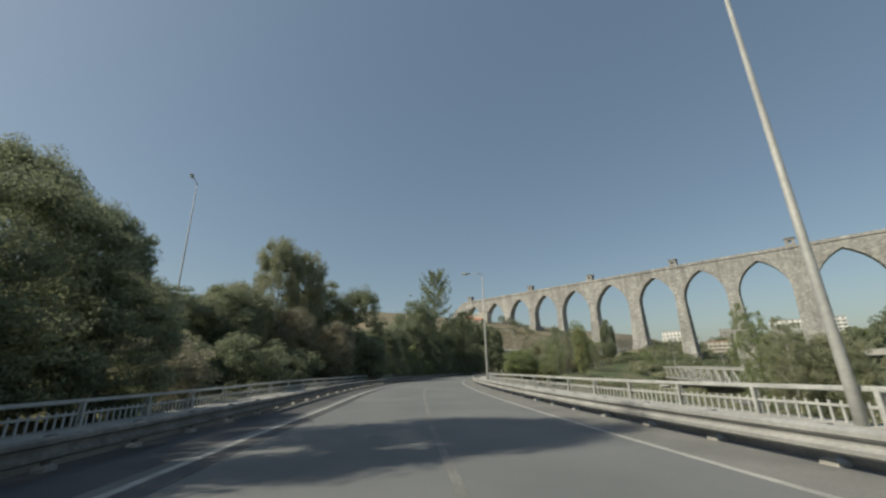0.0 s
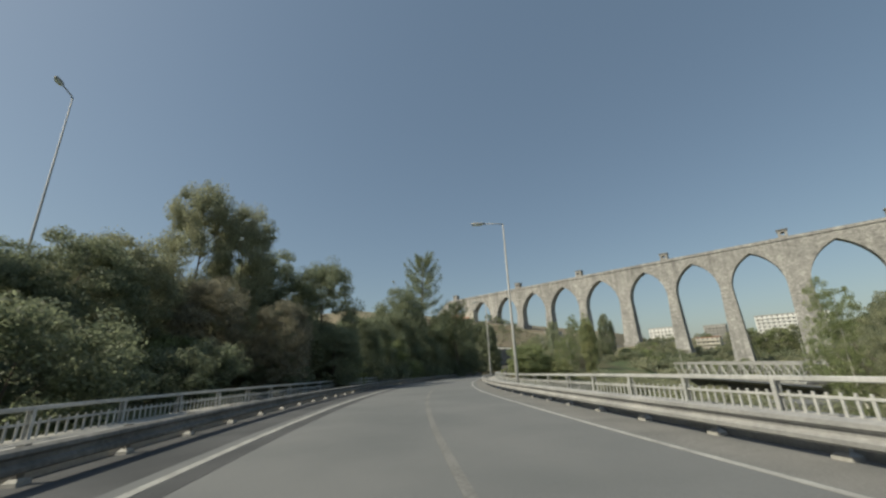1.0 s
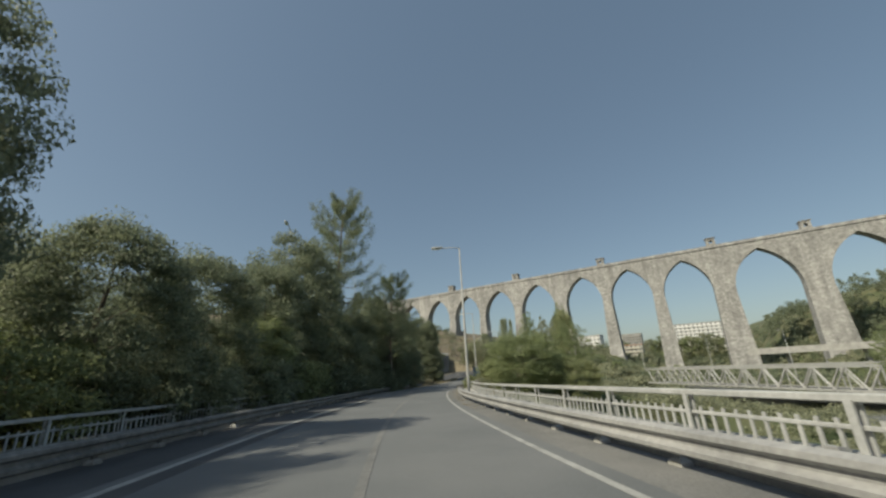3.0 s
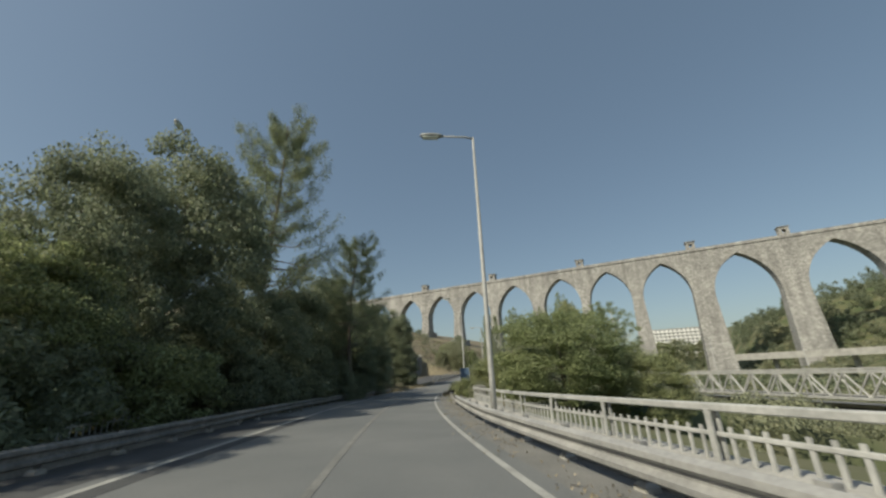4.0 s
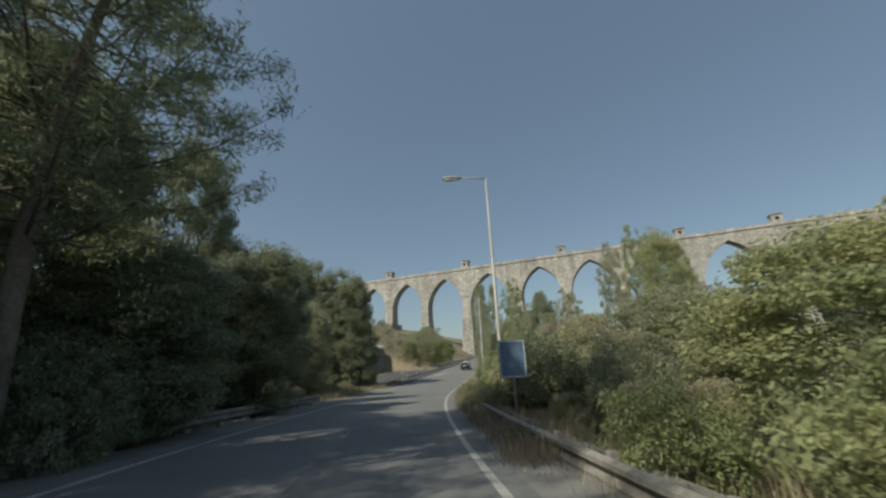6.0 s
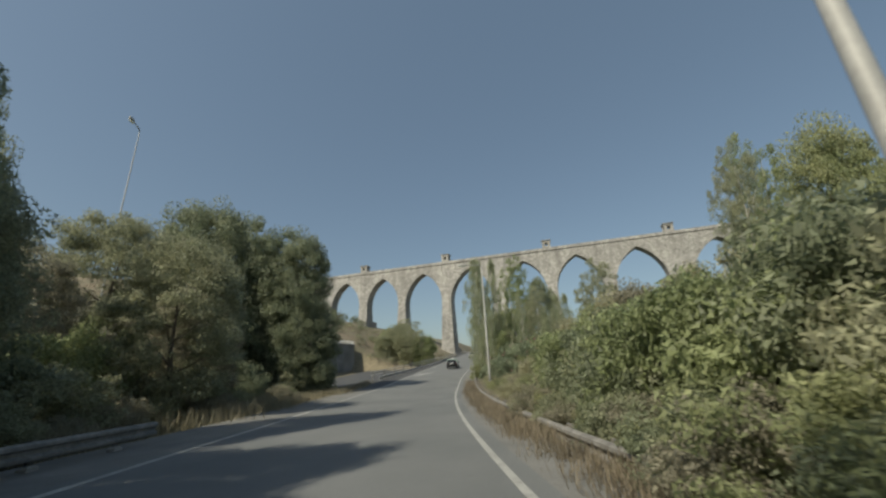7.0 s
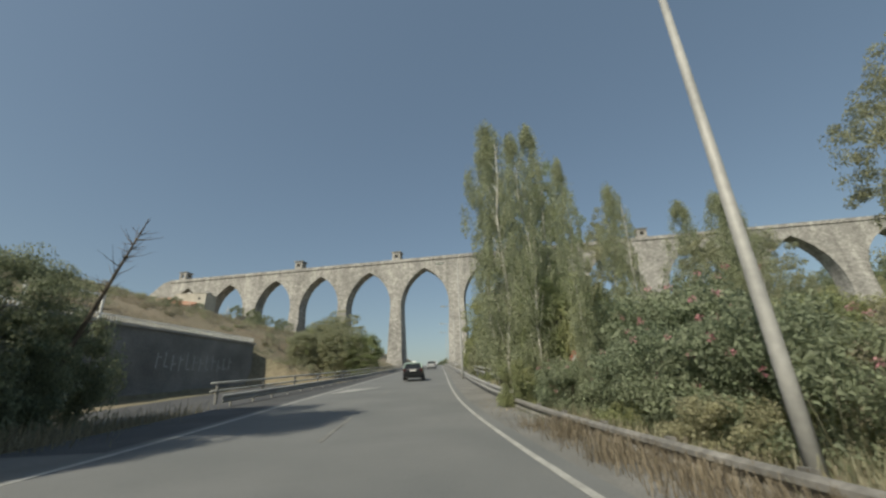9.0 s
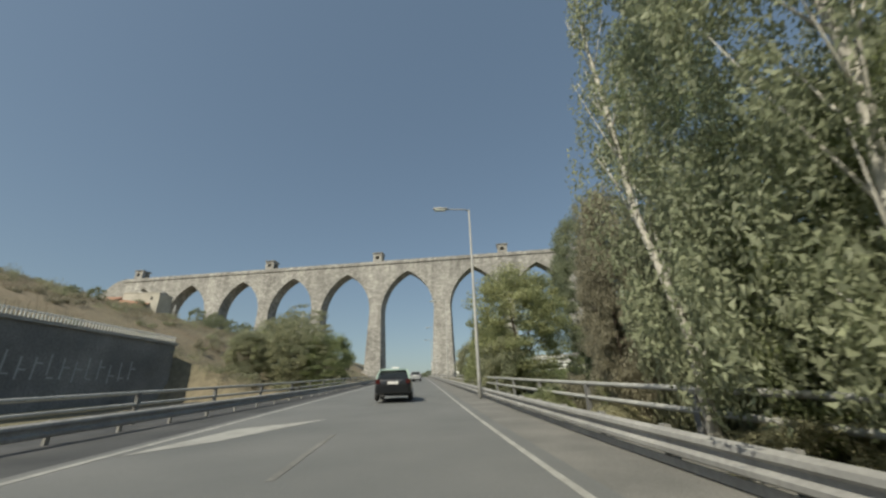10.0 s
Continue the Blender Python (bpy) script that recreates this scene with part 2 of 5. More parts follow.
def spline(s):
    """Place and direction of the edge line at a station."""
    i = max(1, min(len(STATIONS) - 3, int(np.searchsorted(STATIONS, s)) - 1))
    t0, t1 = STATIONS[i], STATIONS[i + 1]
    u = (s - t0) / (t1 - t0)
    P = [Vector(EDGE[k]) for k in (i - 1, i, i + 1, i + 2)]
    T = [STATIONS[k] for k in (i - 1, i, i + 1, i + 2)]
    m0, m1 = (P[2] - P[0]) / (T[2] - T[0]) * (t1 - t0), (P[3] - P[1]) / (T[3] - T[1]) * (t1 - t0)
    u2, u3 = u * u, u * u * u
    p = P[1] * (2 * u3 - 3 * u2 + 1) + m0 * (u3 - 2 * u2 + u) + P[2] * (3 * u2 - 2 * u3) + m1 * (u3 - u2)
    d = P[1] * (6 * u2 - 6 * u) + m0 * (3 * u2 - 4 * u + 1) + P[2] * (6 * u - 6 * u2) + m1 * (3 * u2 - 2 * u)
    return p, d.normalized()


def at(s, d=0.0, z=0.0):
    """A point at station s, d metres to the right of the edge line, z above the road."""
    p, t = spline(s)
    n = Vector((t.y, -t.x, 0)).normalized()
    return p + n * d + Vector((0, 0, z))


def facing(s, d=0.0, z=0.0):
    """A pose at a station: local y runs along the road, x to the right."""
    t = spline(s)[1]
    return Matrix.Translation(at(s, d, z)) @ pose(0, 0, 0, 0, 0, math.degrees(math.atan2(-t.x, t.y)))


def width(s):
    """Between the two edge lines."""
    return float(np.interp(s, [-40, 10, 28, 43, 72, 88, 109, 117, 125, 134, 150, 430], [7.4, 7.35, 6.7, 6.6, 5.95, 5.95, 6.35, 6.5, 7.0, 7.45, 7.4, 7.4]))


def rail_r(s):
    return float(np.interp(s, [-40, 8, 45, 70, 86, 115, 150, 430], [1.5, 1.5, 1.15, 0.9, 1.2, 1.65, 1.65, 1.65]))


def hand_r(s):
    return float(np.interp(s, [-40, 8, 45, 70, 80], [4.7, 4.6, 2.85, 2.35, 2.3]))


GRID_S = np.arange(-42, 431, 2.0)
GRID_P = np.array([at(float(q)) for q in GRID_S])
GRID_N = np.array([(spline(float(q))[1].y, -spline(float(q))[1].x) for q in GRID_S])


def step(a, b, x):
    u = np.clip((x - a) / (b - a), 0, 1)
    return u * u * (3 - 2 * u)


def terrain(x, y):
    """Height of the ground: a shelf along the road, a bank and a hillside on one side, a valley on the other."""
    x, y = np.atleast_1d(np.asarray(x, float)), np.atleast_1d(np.asarray(y, float))
    near = np.empty(x.shape, int)
    for i in range(0, len(x), 4000):
        q = (x[i:i + 4000, None] - GRID_P[None, :, 0]) ** 2 + (y[i:i + 4000, None] - GRID_P[None, :, 1]) ** 2
        near[i:i + 4000] = q.argmin(1)
    s, zr = GRID_S[near], GRID_P[near, 2]
    d = (x - GRID_P[near, 0]) * GRID_N[near, 0] + (y - GRID_P[near, 1]) * GRID_N[near, 1]
    bumps = 0.35 * np.sin(x * 0.21 + 1.3) * np.sin(y * 0.17) + 0.8 * np.sin(x * 0.043) * np.sin(y * 0.051 + 2)
    # right: valley floor and far slope
    valley = -10.5 + 0.31 * np.clip(x - 12, 0, 110) + 0.3 * np.clip(-(x + 42), 0, 70) + np.clip(y - 300, 0, 50) * 0.5 * step(-10, 30, x) + 0.03 * np.clip(y - 340, 0, 900)
    edge = np.where(s < 82, 5.2, 7.0)
    right = zr - 0.35 + (valley + bumps - zr) * step(edge, np.where(s < 82, 20, 45), d)
    # left: tree bank early on, then a lower strip, a wall and the dry hillside
    bank = zr - 0.25 + 0.2 * np.clip(-d - 14, 0, 40) + bumps * step(12, 30, -d)
    hill = 3.0 + (0.46 * np.clip(-115.6 - x, 0, 15) + 0.27 * np.clip(-130.6 - x, 0, 90) + 0.04 * np.clip(-220 - x, 0, 400)) * (0.25 + 0.75 * step(80, 150, y)) + bumps * step(118, 135, -x)
    low = zr - 0.3 - 0.9 * step(10, 14, -d)
    late = np.where(x < -115.4, hill, low)
    late = np.where(y > 164, np.maximum(low + (hill - low) * step(12, 36, -d), low), late)
    left = bank + (late - bank) * step(128, 142, s)
    z = np.where(d > 0, right, left)
    return z


def ground_z(x, y):
    return float(terrain([x], [y])[0])


# ---- ground ----
def axis(lo, hi, fine, reach):
    inner = np.arange(lo, hi, fine)
    out = np.cumsum(fine * 1.35 ** np.arange(1, 22))
    out = out[out < reach]
    return np.concatenate([(lo - out)[::-1], inner, hi + out])


gx, gy = axis(-260, 140, 2.5, 2600), axis(-60, 360, 2.5, 2600)
mx, my = np.meshgrid(gx, gy)
gz = terrain(mx.ravel(), my.ravel())
nx, ny = len(gx), len(gy)
me = bpy.data.meshes.new("ground")
faces = [(j * nx + i, j * nx + i + 1, (j + 1) * nx + i + 1, (j + 1) * nx + i) for j in range(ny - 1) for i in range(nx - 1)]
me.from_pydata(np.stack([mx.ravel(), my.ravel(), gz], 1).tolist(), [], faces)
me.materials.append(SOIL)
me.shade_smooth()
tagged(new("ground", me), "dry grass and bare soil falling into a valley beside the road", "ground", kind="structure")


# ---- road ----
def ribbon(s0, s1, inner, outer, z, thick=0.0, ds=2.0, lift=0.0):
    """A strip along the road between two offsets (numbers or functions of the station)."""
    f0 = inner if callable(inner) else (lambda q: inner)
    f1 = outer if callable(outer) else (lambda q: outer)
    b, rings = Build(), []
    for q in np.arange(s0, s1 + 0.01, ds):
        q = float(q)
        rings.append([at(q, f0(q), z), at(q, f1(q), z), at(q, f1(q), z - thick), at(q, f0(q), z - thick)] if thick else [at(q, f0(q), z), at(q, f1(q), z)])
    return b.loft(rings, closed=bool(thick), caps=bool(thick))


road = part("road", ribbon(-42, 420, lambda q: -width(q) - 0.35, 0.4, 0.0, 0.3), ASPHALT)
tagged(road, "worn grey two-lane asphalt road bending and climbing", "road", kind="structure")
part("shoulder", ribbon(-42, 420, 0.4, lambda q: rail_r(q) + 0.9, -0.004, 0.28), SHOULDER, road, "dusty paved shoulder")
part("shoulder", ribbon(-42, 78, lambda q: -width(q) - 2.6, lambda q: -width(q) - 0.35, -0.004, 0.28), DARK_ASPHALT, road, "dark asphalt shoulder below the barrier")
part("shoulder", ribbon(78, 142, lambda q: -width(q) - 2.6, lambda q: -width(q) - 0.35, -0.004, 0.28), SHOULDER, road, "dusty paved shoulder")
part("shoulder", ribbon(142, 420, lambda q: -width(q) - 2.6, lambda q: -width(q) - 0.35, -0.004, 0.28), DARK_ASPHALT, road, "dark asphalt shoulder before the railing")
def line_r(s):
    return float(np.interp(s, [-40, 10, 28, 42], [0.32, 0.32, 0.25, 0.04]))


part("edge_line", ribbon(-42, 420, lambda q: line_r(q) - 0.06, lambda q: line_r(q) + 0.06, 0.006, 0.004), PAINT, road, "white edge line")
# a darker strip, 0.4 m wide, just inside the left edge line
part("edge_strip", ribbon(-42, 76, lambda q: -width(q) + 0.1, lambda q: -width(q) + 0.5, 0.004, 0.003), DARK_ASPHALT, road, "dark asphalt strip inside the left edge line")
part("edge_line", ribbon(-42, 420, lambda q: -width(q) - 0.08, lambda q: -width(q) + 0.08, 0.006, 0.004), PAINT, road, "white edge line")
FADED = material("faded_paint", (0.14, 0.14, 0.135), (0.2, 0.2, 0.19), 1.2, 0.8, fine=20, speck=0.25)
part("centre_line", ribbon(-42, 96, lambda q: -width(q) * 0.44 - 0.07, lambda q: -width(q) * 0.44 + 0.07, 0.006, 0.004), FADED, road, "faded centre line")
for k in range(8):
    s0 = 118 + 12.0 * k
    part("lane_dash", ribbon(s0, s0 + 4.0, lambda q: -width(q) * 0.5 - 0.06, lambda q: -width(q) * 0.5 + 0.06, 0.006, 0.004), FADED, road, "faded white lane dash")
hatch = Build()
hatch.quad(at(156.2, -7.15, 0.007), at(157.6, -6.1, 0.007), at(161.4, -4.6, 0.007), at(159.6, -6.6, 0.007))
part("merge_mark", hatch, PAINT, road, "worn white merge marking")


# ---- aqueduct ----
FACE, APEX, STRING, TOP = 287.25, 52.98, 57.0, 58.7
APEXES = [118.0, 85.0, 48.6, 9.25, -26.8, -56.5, -84.6, -115.3, -144.3, -171.1, -197.2, -224.7, -251.0]
SPANS = [11.0, 12.5, 14.8, 14.2, 12.2, 11.6, 11.4, 12.0, 11.6, 10.6, 10.2, 10.2, 9.0]
aqueduct = thing("aqueduct", "tall pale limestone aqueduct with pointed arches across the valley", "aqueduct")


def face_y(z, back=False):
    """The wall leans in as it rises."""
    t = 0.06 * max(0.0, 46 - z)
    return FACE + 6.2 + 0.4 * t if back else FACE - t


def half_width(span, z):
    """Half of the opening at a height: a two-centred pointed arch on tapering piers."""
    H = 19.0 * span / 12.0
    spring = APEX - H
    if z <= spring:
        return span - 0.035 * (spring - z)
    c = (H * H - span * span) / (2 * span)
    return max(0.0, math.sqrt(max(0.0, (span + c) ** 2 - (z - spring) ** 2)) - c)


def arch_bay(cx, left, right, span):
    """The masonry round one opening, from pier middle to pier middle."""
    b = Build()
    H = 19.0 * span / 12.0
    zs = [-16, -4, 8, 18, 26] + list(np.linspace(APEX - H, APEX, 17))
    zs = sorted(z for z in zs if z <= APEX)
    for side, far in ((-1, left), (1, right)):
        rings = []
        for z in zs:
            x = cx + side * half_width(span, z)
            rings.append([(far, face_y(z), z), (x, face_y(z), z), (x, face_y(z, True), z), (far, face_y(z, True), z)])
        rings.append([(far, face_y(STRING), STRING), (cx, face_y(STRING), STRING), (cx, face_y(STRING, True), STRING), (far, face_y(STRING, True), STRING)])
        b.loft(rings, caps=False)
    return b


def voussoirs(cx, span):
    """A projecting band of arch stones on the near face."""
    b = Build()
    H = 19.0 * span / 12.0
    for side in (-1, 1):
        rings = []
        for z in np.linspace(APEX - H, APEX, 15):
            x, y = half_width(span, z), face_y(z)
            rings.append([(cx + side * x, y - 0.14, z), (cx + side * (x + 0.75), y - 0.14, z + 0.45), (cx + side * (x + 0.75), y + 0.3, z + 0.45), (cx + side * x, y + 0.3, z)])
        b.loft(rings)
    return b


mids = [(APEXES[i] + APEXES[i + 1]) / 2 for i in range(len(APEXES) - 1)]
for i, (cx, sp) in enumerate(zip(APEXES, SPANS)):
    r = mids[i - 1] if i else cx + 17
    l = mids[i] if i < len(mids) else cx - 12
    part("bay", arch_bay(cx, l, r, sp), STONE, aqueduct)
    part("arch_ring", voussoirs(cx, sp), STONE, aqueduct)
west, east = APEXES[-1] - 12, APEXES[0] + 17
part("string_course", Build().box(((west + east) / 2, FACE - 0.05, STRING + 0.2), (east - west, 0.7, 0.45)), STONE, aqueduct, "projecting stone string course")
part("parapet", Build().box(((west + east) / 2, FACE + 0.4, (STRING + TOP) / 2 + 0.2), (east - west, 0.7, TOP - STRING - 0.4)), STONE, aqueduct, "stone parapet")
part("parapet", Build().box(((west + east) / 2, FACE + 5.6, (STRING + TOP) / 2 + 0.2), (east - west, 0.7, TOP - STRING - 0.4)), STONE, aqueduct, "stone parapet")
part("channel_roof", Build().box(((west + east) / 2, FACE + 3.0, STRING + 0.5), (east - west, 5.6, 1.0)), STONE, aqueduct)
part("abutment", Build().loft([[(x, FACE, z0), (x, FACE + 6.2, z0), (x, FACE + 6.2, z1), (x, FACE, z1)] for x, z0, z1 in ((west, 26, TOP), (west - 5, 26, TOP - 1.5), (west - 17, 26, TOP - 11), (west - 24, 26, TOP - 18))]), STONE, aqueduct, "sloping end wall")
for x in mids:
    gz0 = ground_z(x, FACE)
    part("plinth", Build().box((x, FACE + 2.2, gz0 - 2.0), (10.4 if x > -60 else 8.6, 13.5, 9.0)), STONE, aqueduct)


def turret():
    """A small vented tower with an opening in each side and a stone cap."""
    base = thing("vent_turret", "small square stone vent turret on the aqueduct", "turret", "turrets on the aqueduct")
    for x in (-1.5, 1.5):
        for y in (-1.5, 1.5):
            part("corner_pillar", Build().box((x, y, 2.5), (1.3, 1.3, 1.8)), STONE, base)
    part("base", Build().box((0, 0, 0.8), (4.3, 4.3, 1.6)), STONE, base)
    part("lintel", Build().box((0, 0, 4.0), (4.3, 4.3, 1.2)), STONE, base)
    part("cap", Build().loft([[(x * k, y * k, z) for x, y in ((-1, -1), (1, -1), (1, 1), (-1, 1))] for k, z in ((2.55, 4.6), (2.6, 4.95), (1.6, 5.2), (0.6, 5.5))]), STONE, base)
    return base


TURRETS = [31.6, -10.2, -71.0, -130.3, -185.3, -257.0]
first = turret()
first.matrix_basis = pose(TURRETS[0], FACE + 3.0, TOP - 0.3)
for x in TURRETS[1:]:
    copy_thing(first, pose(x, FACE + 3.0, TOP - 0.3))


# ---- plants ----
def leaves(name, clumps, size, mat, seed, stretch=1.0, droop=0.0, flat=1.0):
    """Crown of many small leaf faces in clumps: (centre, radii, count); flat below 1 flattens the clumps underneath."""
    r = np.random.default_rng(seed)
    V = []
    k = 0
    for c, rad, n in clumps:
        u = r.normal(size=(n, 3))
        u /= np.linalg.norm(u, axis=1)[:, None]
        w = u * (r.random((n, 1)) ** 0.33)
        w[:, 2] = np.where(w[:, 2] < 0, w[:, 2] * flat, w[:, 2])
        q = w * np.array(rad) + np.array(c)
        nrm = u * 0.7 + r.normal(size=(n, 3)) * 0.6 + np.array((0, 0, 0.35))
        nrm /= np.linalg.norm(nrm, axis=1)[:, None]
        a = np.cross(nrm, r.normal(size=(n, 3)))
        a[:, 2] -= droop
        a /= np.linalg.norm(a, axis=1)[:, None] + 1e-9
        b = np.cross(nrm, a)
        sc = size * (0.55 + 0.9 * r.random((n, 1)))
        a, b = a * sc * stretch, b * sc
        V.append(np.stack([q - a * 0.9 - b * 0.6, q - a * 0.7 + b * 0.62, q + a], 1).reshape(-1, 3))
        k += 3 * n
    me = bpy.data.meshes.new(name)
    me.vertices.add(k)
    me.vertices.foreach_set("co", np.concatenate(V).ravel())
    me.loops.add(k)
    me.loops.foreach_set("vertex_index", np.arange(k))
    me.polygons.add(k // 3)
    me.polygons.foreach_set("loop_start", np.arange(0, k, 3))
    me.update(calc_edges=True)
    me.materials.append(mat)
    return me


def skeleton(b, seed, height, radius, lean=0.0, limbs=8, low=0.25, spread=0.5, rise=0.5):
    """Trunk and limbs; returns the limb tips."""
    r = random.Random(seed)
    pts, rad = [], []
    x = y = 0.0
    for i in range(7):
        t = i / 6
        x += r.uniform(-0.03, 0.03) * height + lean * height / 6
        y += r.uniform(-0.03, 0.03) * height
        pts.append((x, y, t * height * 0.92))
        rad.append(radius * (1 - 0.86 * t) * (1.25 if i == 0 else 1))
    b.tube(pts, rad, 8)
    tips = []
    for i in range(limbs):
        t = low + (0.92 - low) * (i + r.random() * 0.6) / limbs
        k = min(5, int(t * 6))
        o = Vector(pts[k]).lerp(Vector(pts[k + 1]), t * 6 - k)
        a = i * 2.4 + r.uniform(-0.4, 0.4)
        ln = height * spread * (1 - 0.55 * t) * r.uniform(0.75, 1.15)
        d = Vector((math.cos(a), math.sin(a), rise * r.uniform(0.5, 1.4)))
        mid, end = o + d * ln * 0.5 + Vector((0, 0, -0.04 * ln)), o + d * ln
        b.tube([o, mid, end], [radius * 0.34 * (1 - 0.6 * t), radius * 0.2 * (1 - 0.6 * t), radius * 0.06], 5)
        tips.append((mid, end))
    return tips


def tree(kind, label, category, mat, bark, height, seed, clumps, leafsize, trunk=(0.25, 8, 0.3, 0.45, 0.5), stretch=1.0, droop=0.0, lean=0.0, flat=1.0):
    base = thing(kind, label, category)
    b = Build()
    skeleton(b, seed, height, trunk[0], lean, trunk[1], trunk[2], trunk[3], trunk[4])
    part("trunk", b, bark, base, smooth=True)
    part("crown", leaves("crown", clumps, leafsize, mat, seed, stretch, droop, flat), mat, base)
    return base


def blob_clumps(seed, count, centre, radii, size, n, shell=0.55, floor=-1.0):
    """Clump centres filling the outer part of an ellipsoid, with an uneven outline."""
    r = random.Random(seed)
    out = []
    while len(out) < count:
        u = Vector((r.gauss(0, 1), r.gauss(0, 1), r.gauss(0, 1))).normalized()
        if u.z < floor:
            continue
        k = shell + (1.04 - shell) * r.random() ** 0.5
        k *= 0.94 + 0.1 * noise.noise(u * 1.9 + Vector((seed, 0, 0)))
        k *= 1.0 / (abs(u.x) ** 2.4 + abs(u.y) ** 2.4 + abs(u.z) ** 2.4) ** (1 / 2.4)
        c = (centre[0] + u.x * radii[0] * k, centre[1] + u.y * radii[1] * k, centre[2] + u.z * radii[2] * k)
        q = size * r.uniform(0.65, 1.35)
        out.append((c, (q, q, q * 0.75), int(n * r.uniform(0.7, 1.3))))
    return out


def dome_tree(seed, mat=None, label="dense dark evergreen tree with a rounded crown"):
    return tree("evergreen_tree", label, "tree", mat or L_DARK, BARK, 8.5, seed, blob_clumps(seed, 225, (0, 0, 5.0), (4.1, 4.1, 4.9), 0.95, 330, 0.6, -0.97), 0.076, flat=0.45)


def far_tree(seed, mat, label):
    return tree("valley_tree", label, "tree", mat, BARK, 8.5, seed, blob_clumps(seed, 60, (0, 0, 5.0), (4.6, 4.6, 4.6), 1.1, 50, 0.6, -0.8), 0.24)


def pine_tree(seed):
    """An open pine: a bare lower stem, curved boughs in uneven tiers and tufts of needles at the twig ends."""
    r = random.Random(seed)
    base = thing("pine_tree", "tall airy pine with open layered branches", "tree")
    b, tufts = Build(), []
    stem = [Vector((0.5 * math.sin(0.35 * i + seed) - 0.5 * math.sin(seed), 0.4 * math.sin(0.3 * i + 2 * seed) - 0.4 * math.sin(2 * seed), 17.4 * i / 10)) for i in range(11)]
    b.tube(stem, [0.24 * (1 - 0.9 * i / 10) + 0.015 for i in range(11)], 9)
    for i in range(76):
        t = 0.27 + 0.71 * (i + r.random()) / 76
        k = min(9, int(t * 10))
        o = stem[k].lerp(stem[k + 1], t * 10 - k)
        a = i * 2.399 + r.uniform(-0.5, 0.5)
        ln = (0.7 + 3.5 * math.sin(math.pi * min(1.0, 0.22 + 0.72 * t)) ** 0.8) * r.uniform(0.55, 1.2)
        out = Vector((math.cos(a), math.sin(a), 0))
        rise = r.uniform(0.05, 0.4) + 0.6 * max(0.0, t - 0.6)
        bough = [o + out * ln * u + Vector((0, 0, ln * (rise * u + 0.22 * u * u - 0.12 * math.sin(3.1 * u)))) for u in (0, 0.35, 0.7, 1.0)]
        b.tube(bough, [0.06 * (1.15 - t), 0.042 * (1.15 - t), 0.026 * (1.15 - t), 0.008], 5, False)
        side = Vector((-out.y, out.x, 0))
        for j in range(11):
            u = 0.22 + 0.78 * (j + r.random()) / 11
            p = bough[0].lerp(bough[3], u)
            p.z = bough[0].z + ln * (rise * u + 0.22 * u * u - 0.12 * math.sin(3.1 * u))
            tw = (side * r.uniform(-1, 1) * 0.85 + out * 0.5 + Vector((0, 0, r.uniform(0.0, 0.45)))) * (0.3 * ln + 0.15) * (1.15 - 0.6 * u)
            b.tube([p, p + tw], [0.012, 0.004], 3, False)
            for q in (0.55, 1.0):
                w_ = r.uniform(0.26, 0.5)
                tufts.append((tuple(p + tw * q), (w_, w_, w_ * 1.1), int(r.uniform(18, 42))))
    part("trunk", b, BARK, base, smooth=True)
    part("crown", leaves("crown", tufts, 0.03, L_PINE, seed, 4.2), L_PINE, base)
    return base


def poplar_tree(seed):
    r = random.Random(seed)
    b = []
    for i in range(250):
        t = r.random()
        z = 1.2 + 11.2 * t
        w_ = 1.7 * math.sin(math.pi * min(1, 0.15 + 0.83 * t)) ** 0.7 * r.random() ** 0.5
        a = r.random() * 6.283
        w_ *= 1 + 0.25 * math.sin(2 * a + 7 * t + seed)
        q = r.uniform(0.2, 0.42)
        b.append(((w_ * math.cos(a), w_ * math.sin(a), z), (q, q, q * 1.9), int(160 * r.uniform(0.4, 1.3))))
    return tree("poplar_tree", "slender upright poplar with yellow-green leaves", "tree", L_POPLAR, PALEBARK, 12.0, seed, b, 0.042, (0.095, 26, 0.12, 0.075, 2.2), 1.2, 0.4)


def airy_tree(seed, mat=None):
    return tree("gum_tree", "tall pale-barked tree with loose grey-green leaves", "tree", mat or L_OLIVE, PALEBARK, 13.0, seed,
                blob_clumps(seed, 330, (0, 0, 7.4), (3.6, 3.6, 6.3), 0.5, 110, 0.2), 0.055, (0.2, 20, 0.15, 0.24, 0.9), 1.6, 0.5, 0.02)


def bush(seed, mat, label, kind="bush"):
    return tree(kind, label, "bush", mat, BARK, 2.6, seed, blob_clumps(seed, 95, (0, 0, 1.5), (2.3, 2.3, 1.75), 0.5, 200, 0.4, -0.9), 0.05, (0.05, 12, 0.05, 0.6, 0.8), 1.4)


def scrub(seed, mat, label):
    """A tall thicket of fine leaves with an open outline."""
    return tree("thicket", label, "bush", mat, BARK, 4.6, seed, blob_clumps(seed, 190, (0, 0, 2.7), (2.7, 2.7, 2.9), 0.5, 200, 0.45, -0.95), 0.045, (0.05, 16, 0.05, 0.5, 0.9), 1.5)


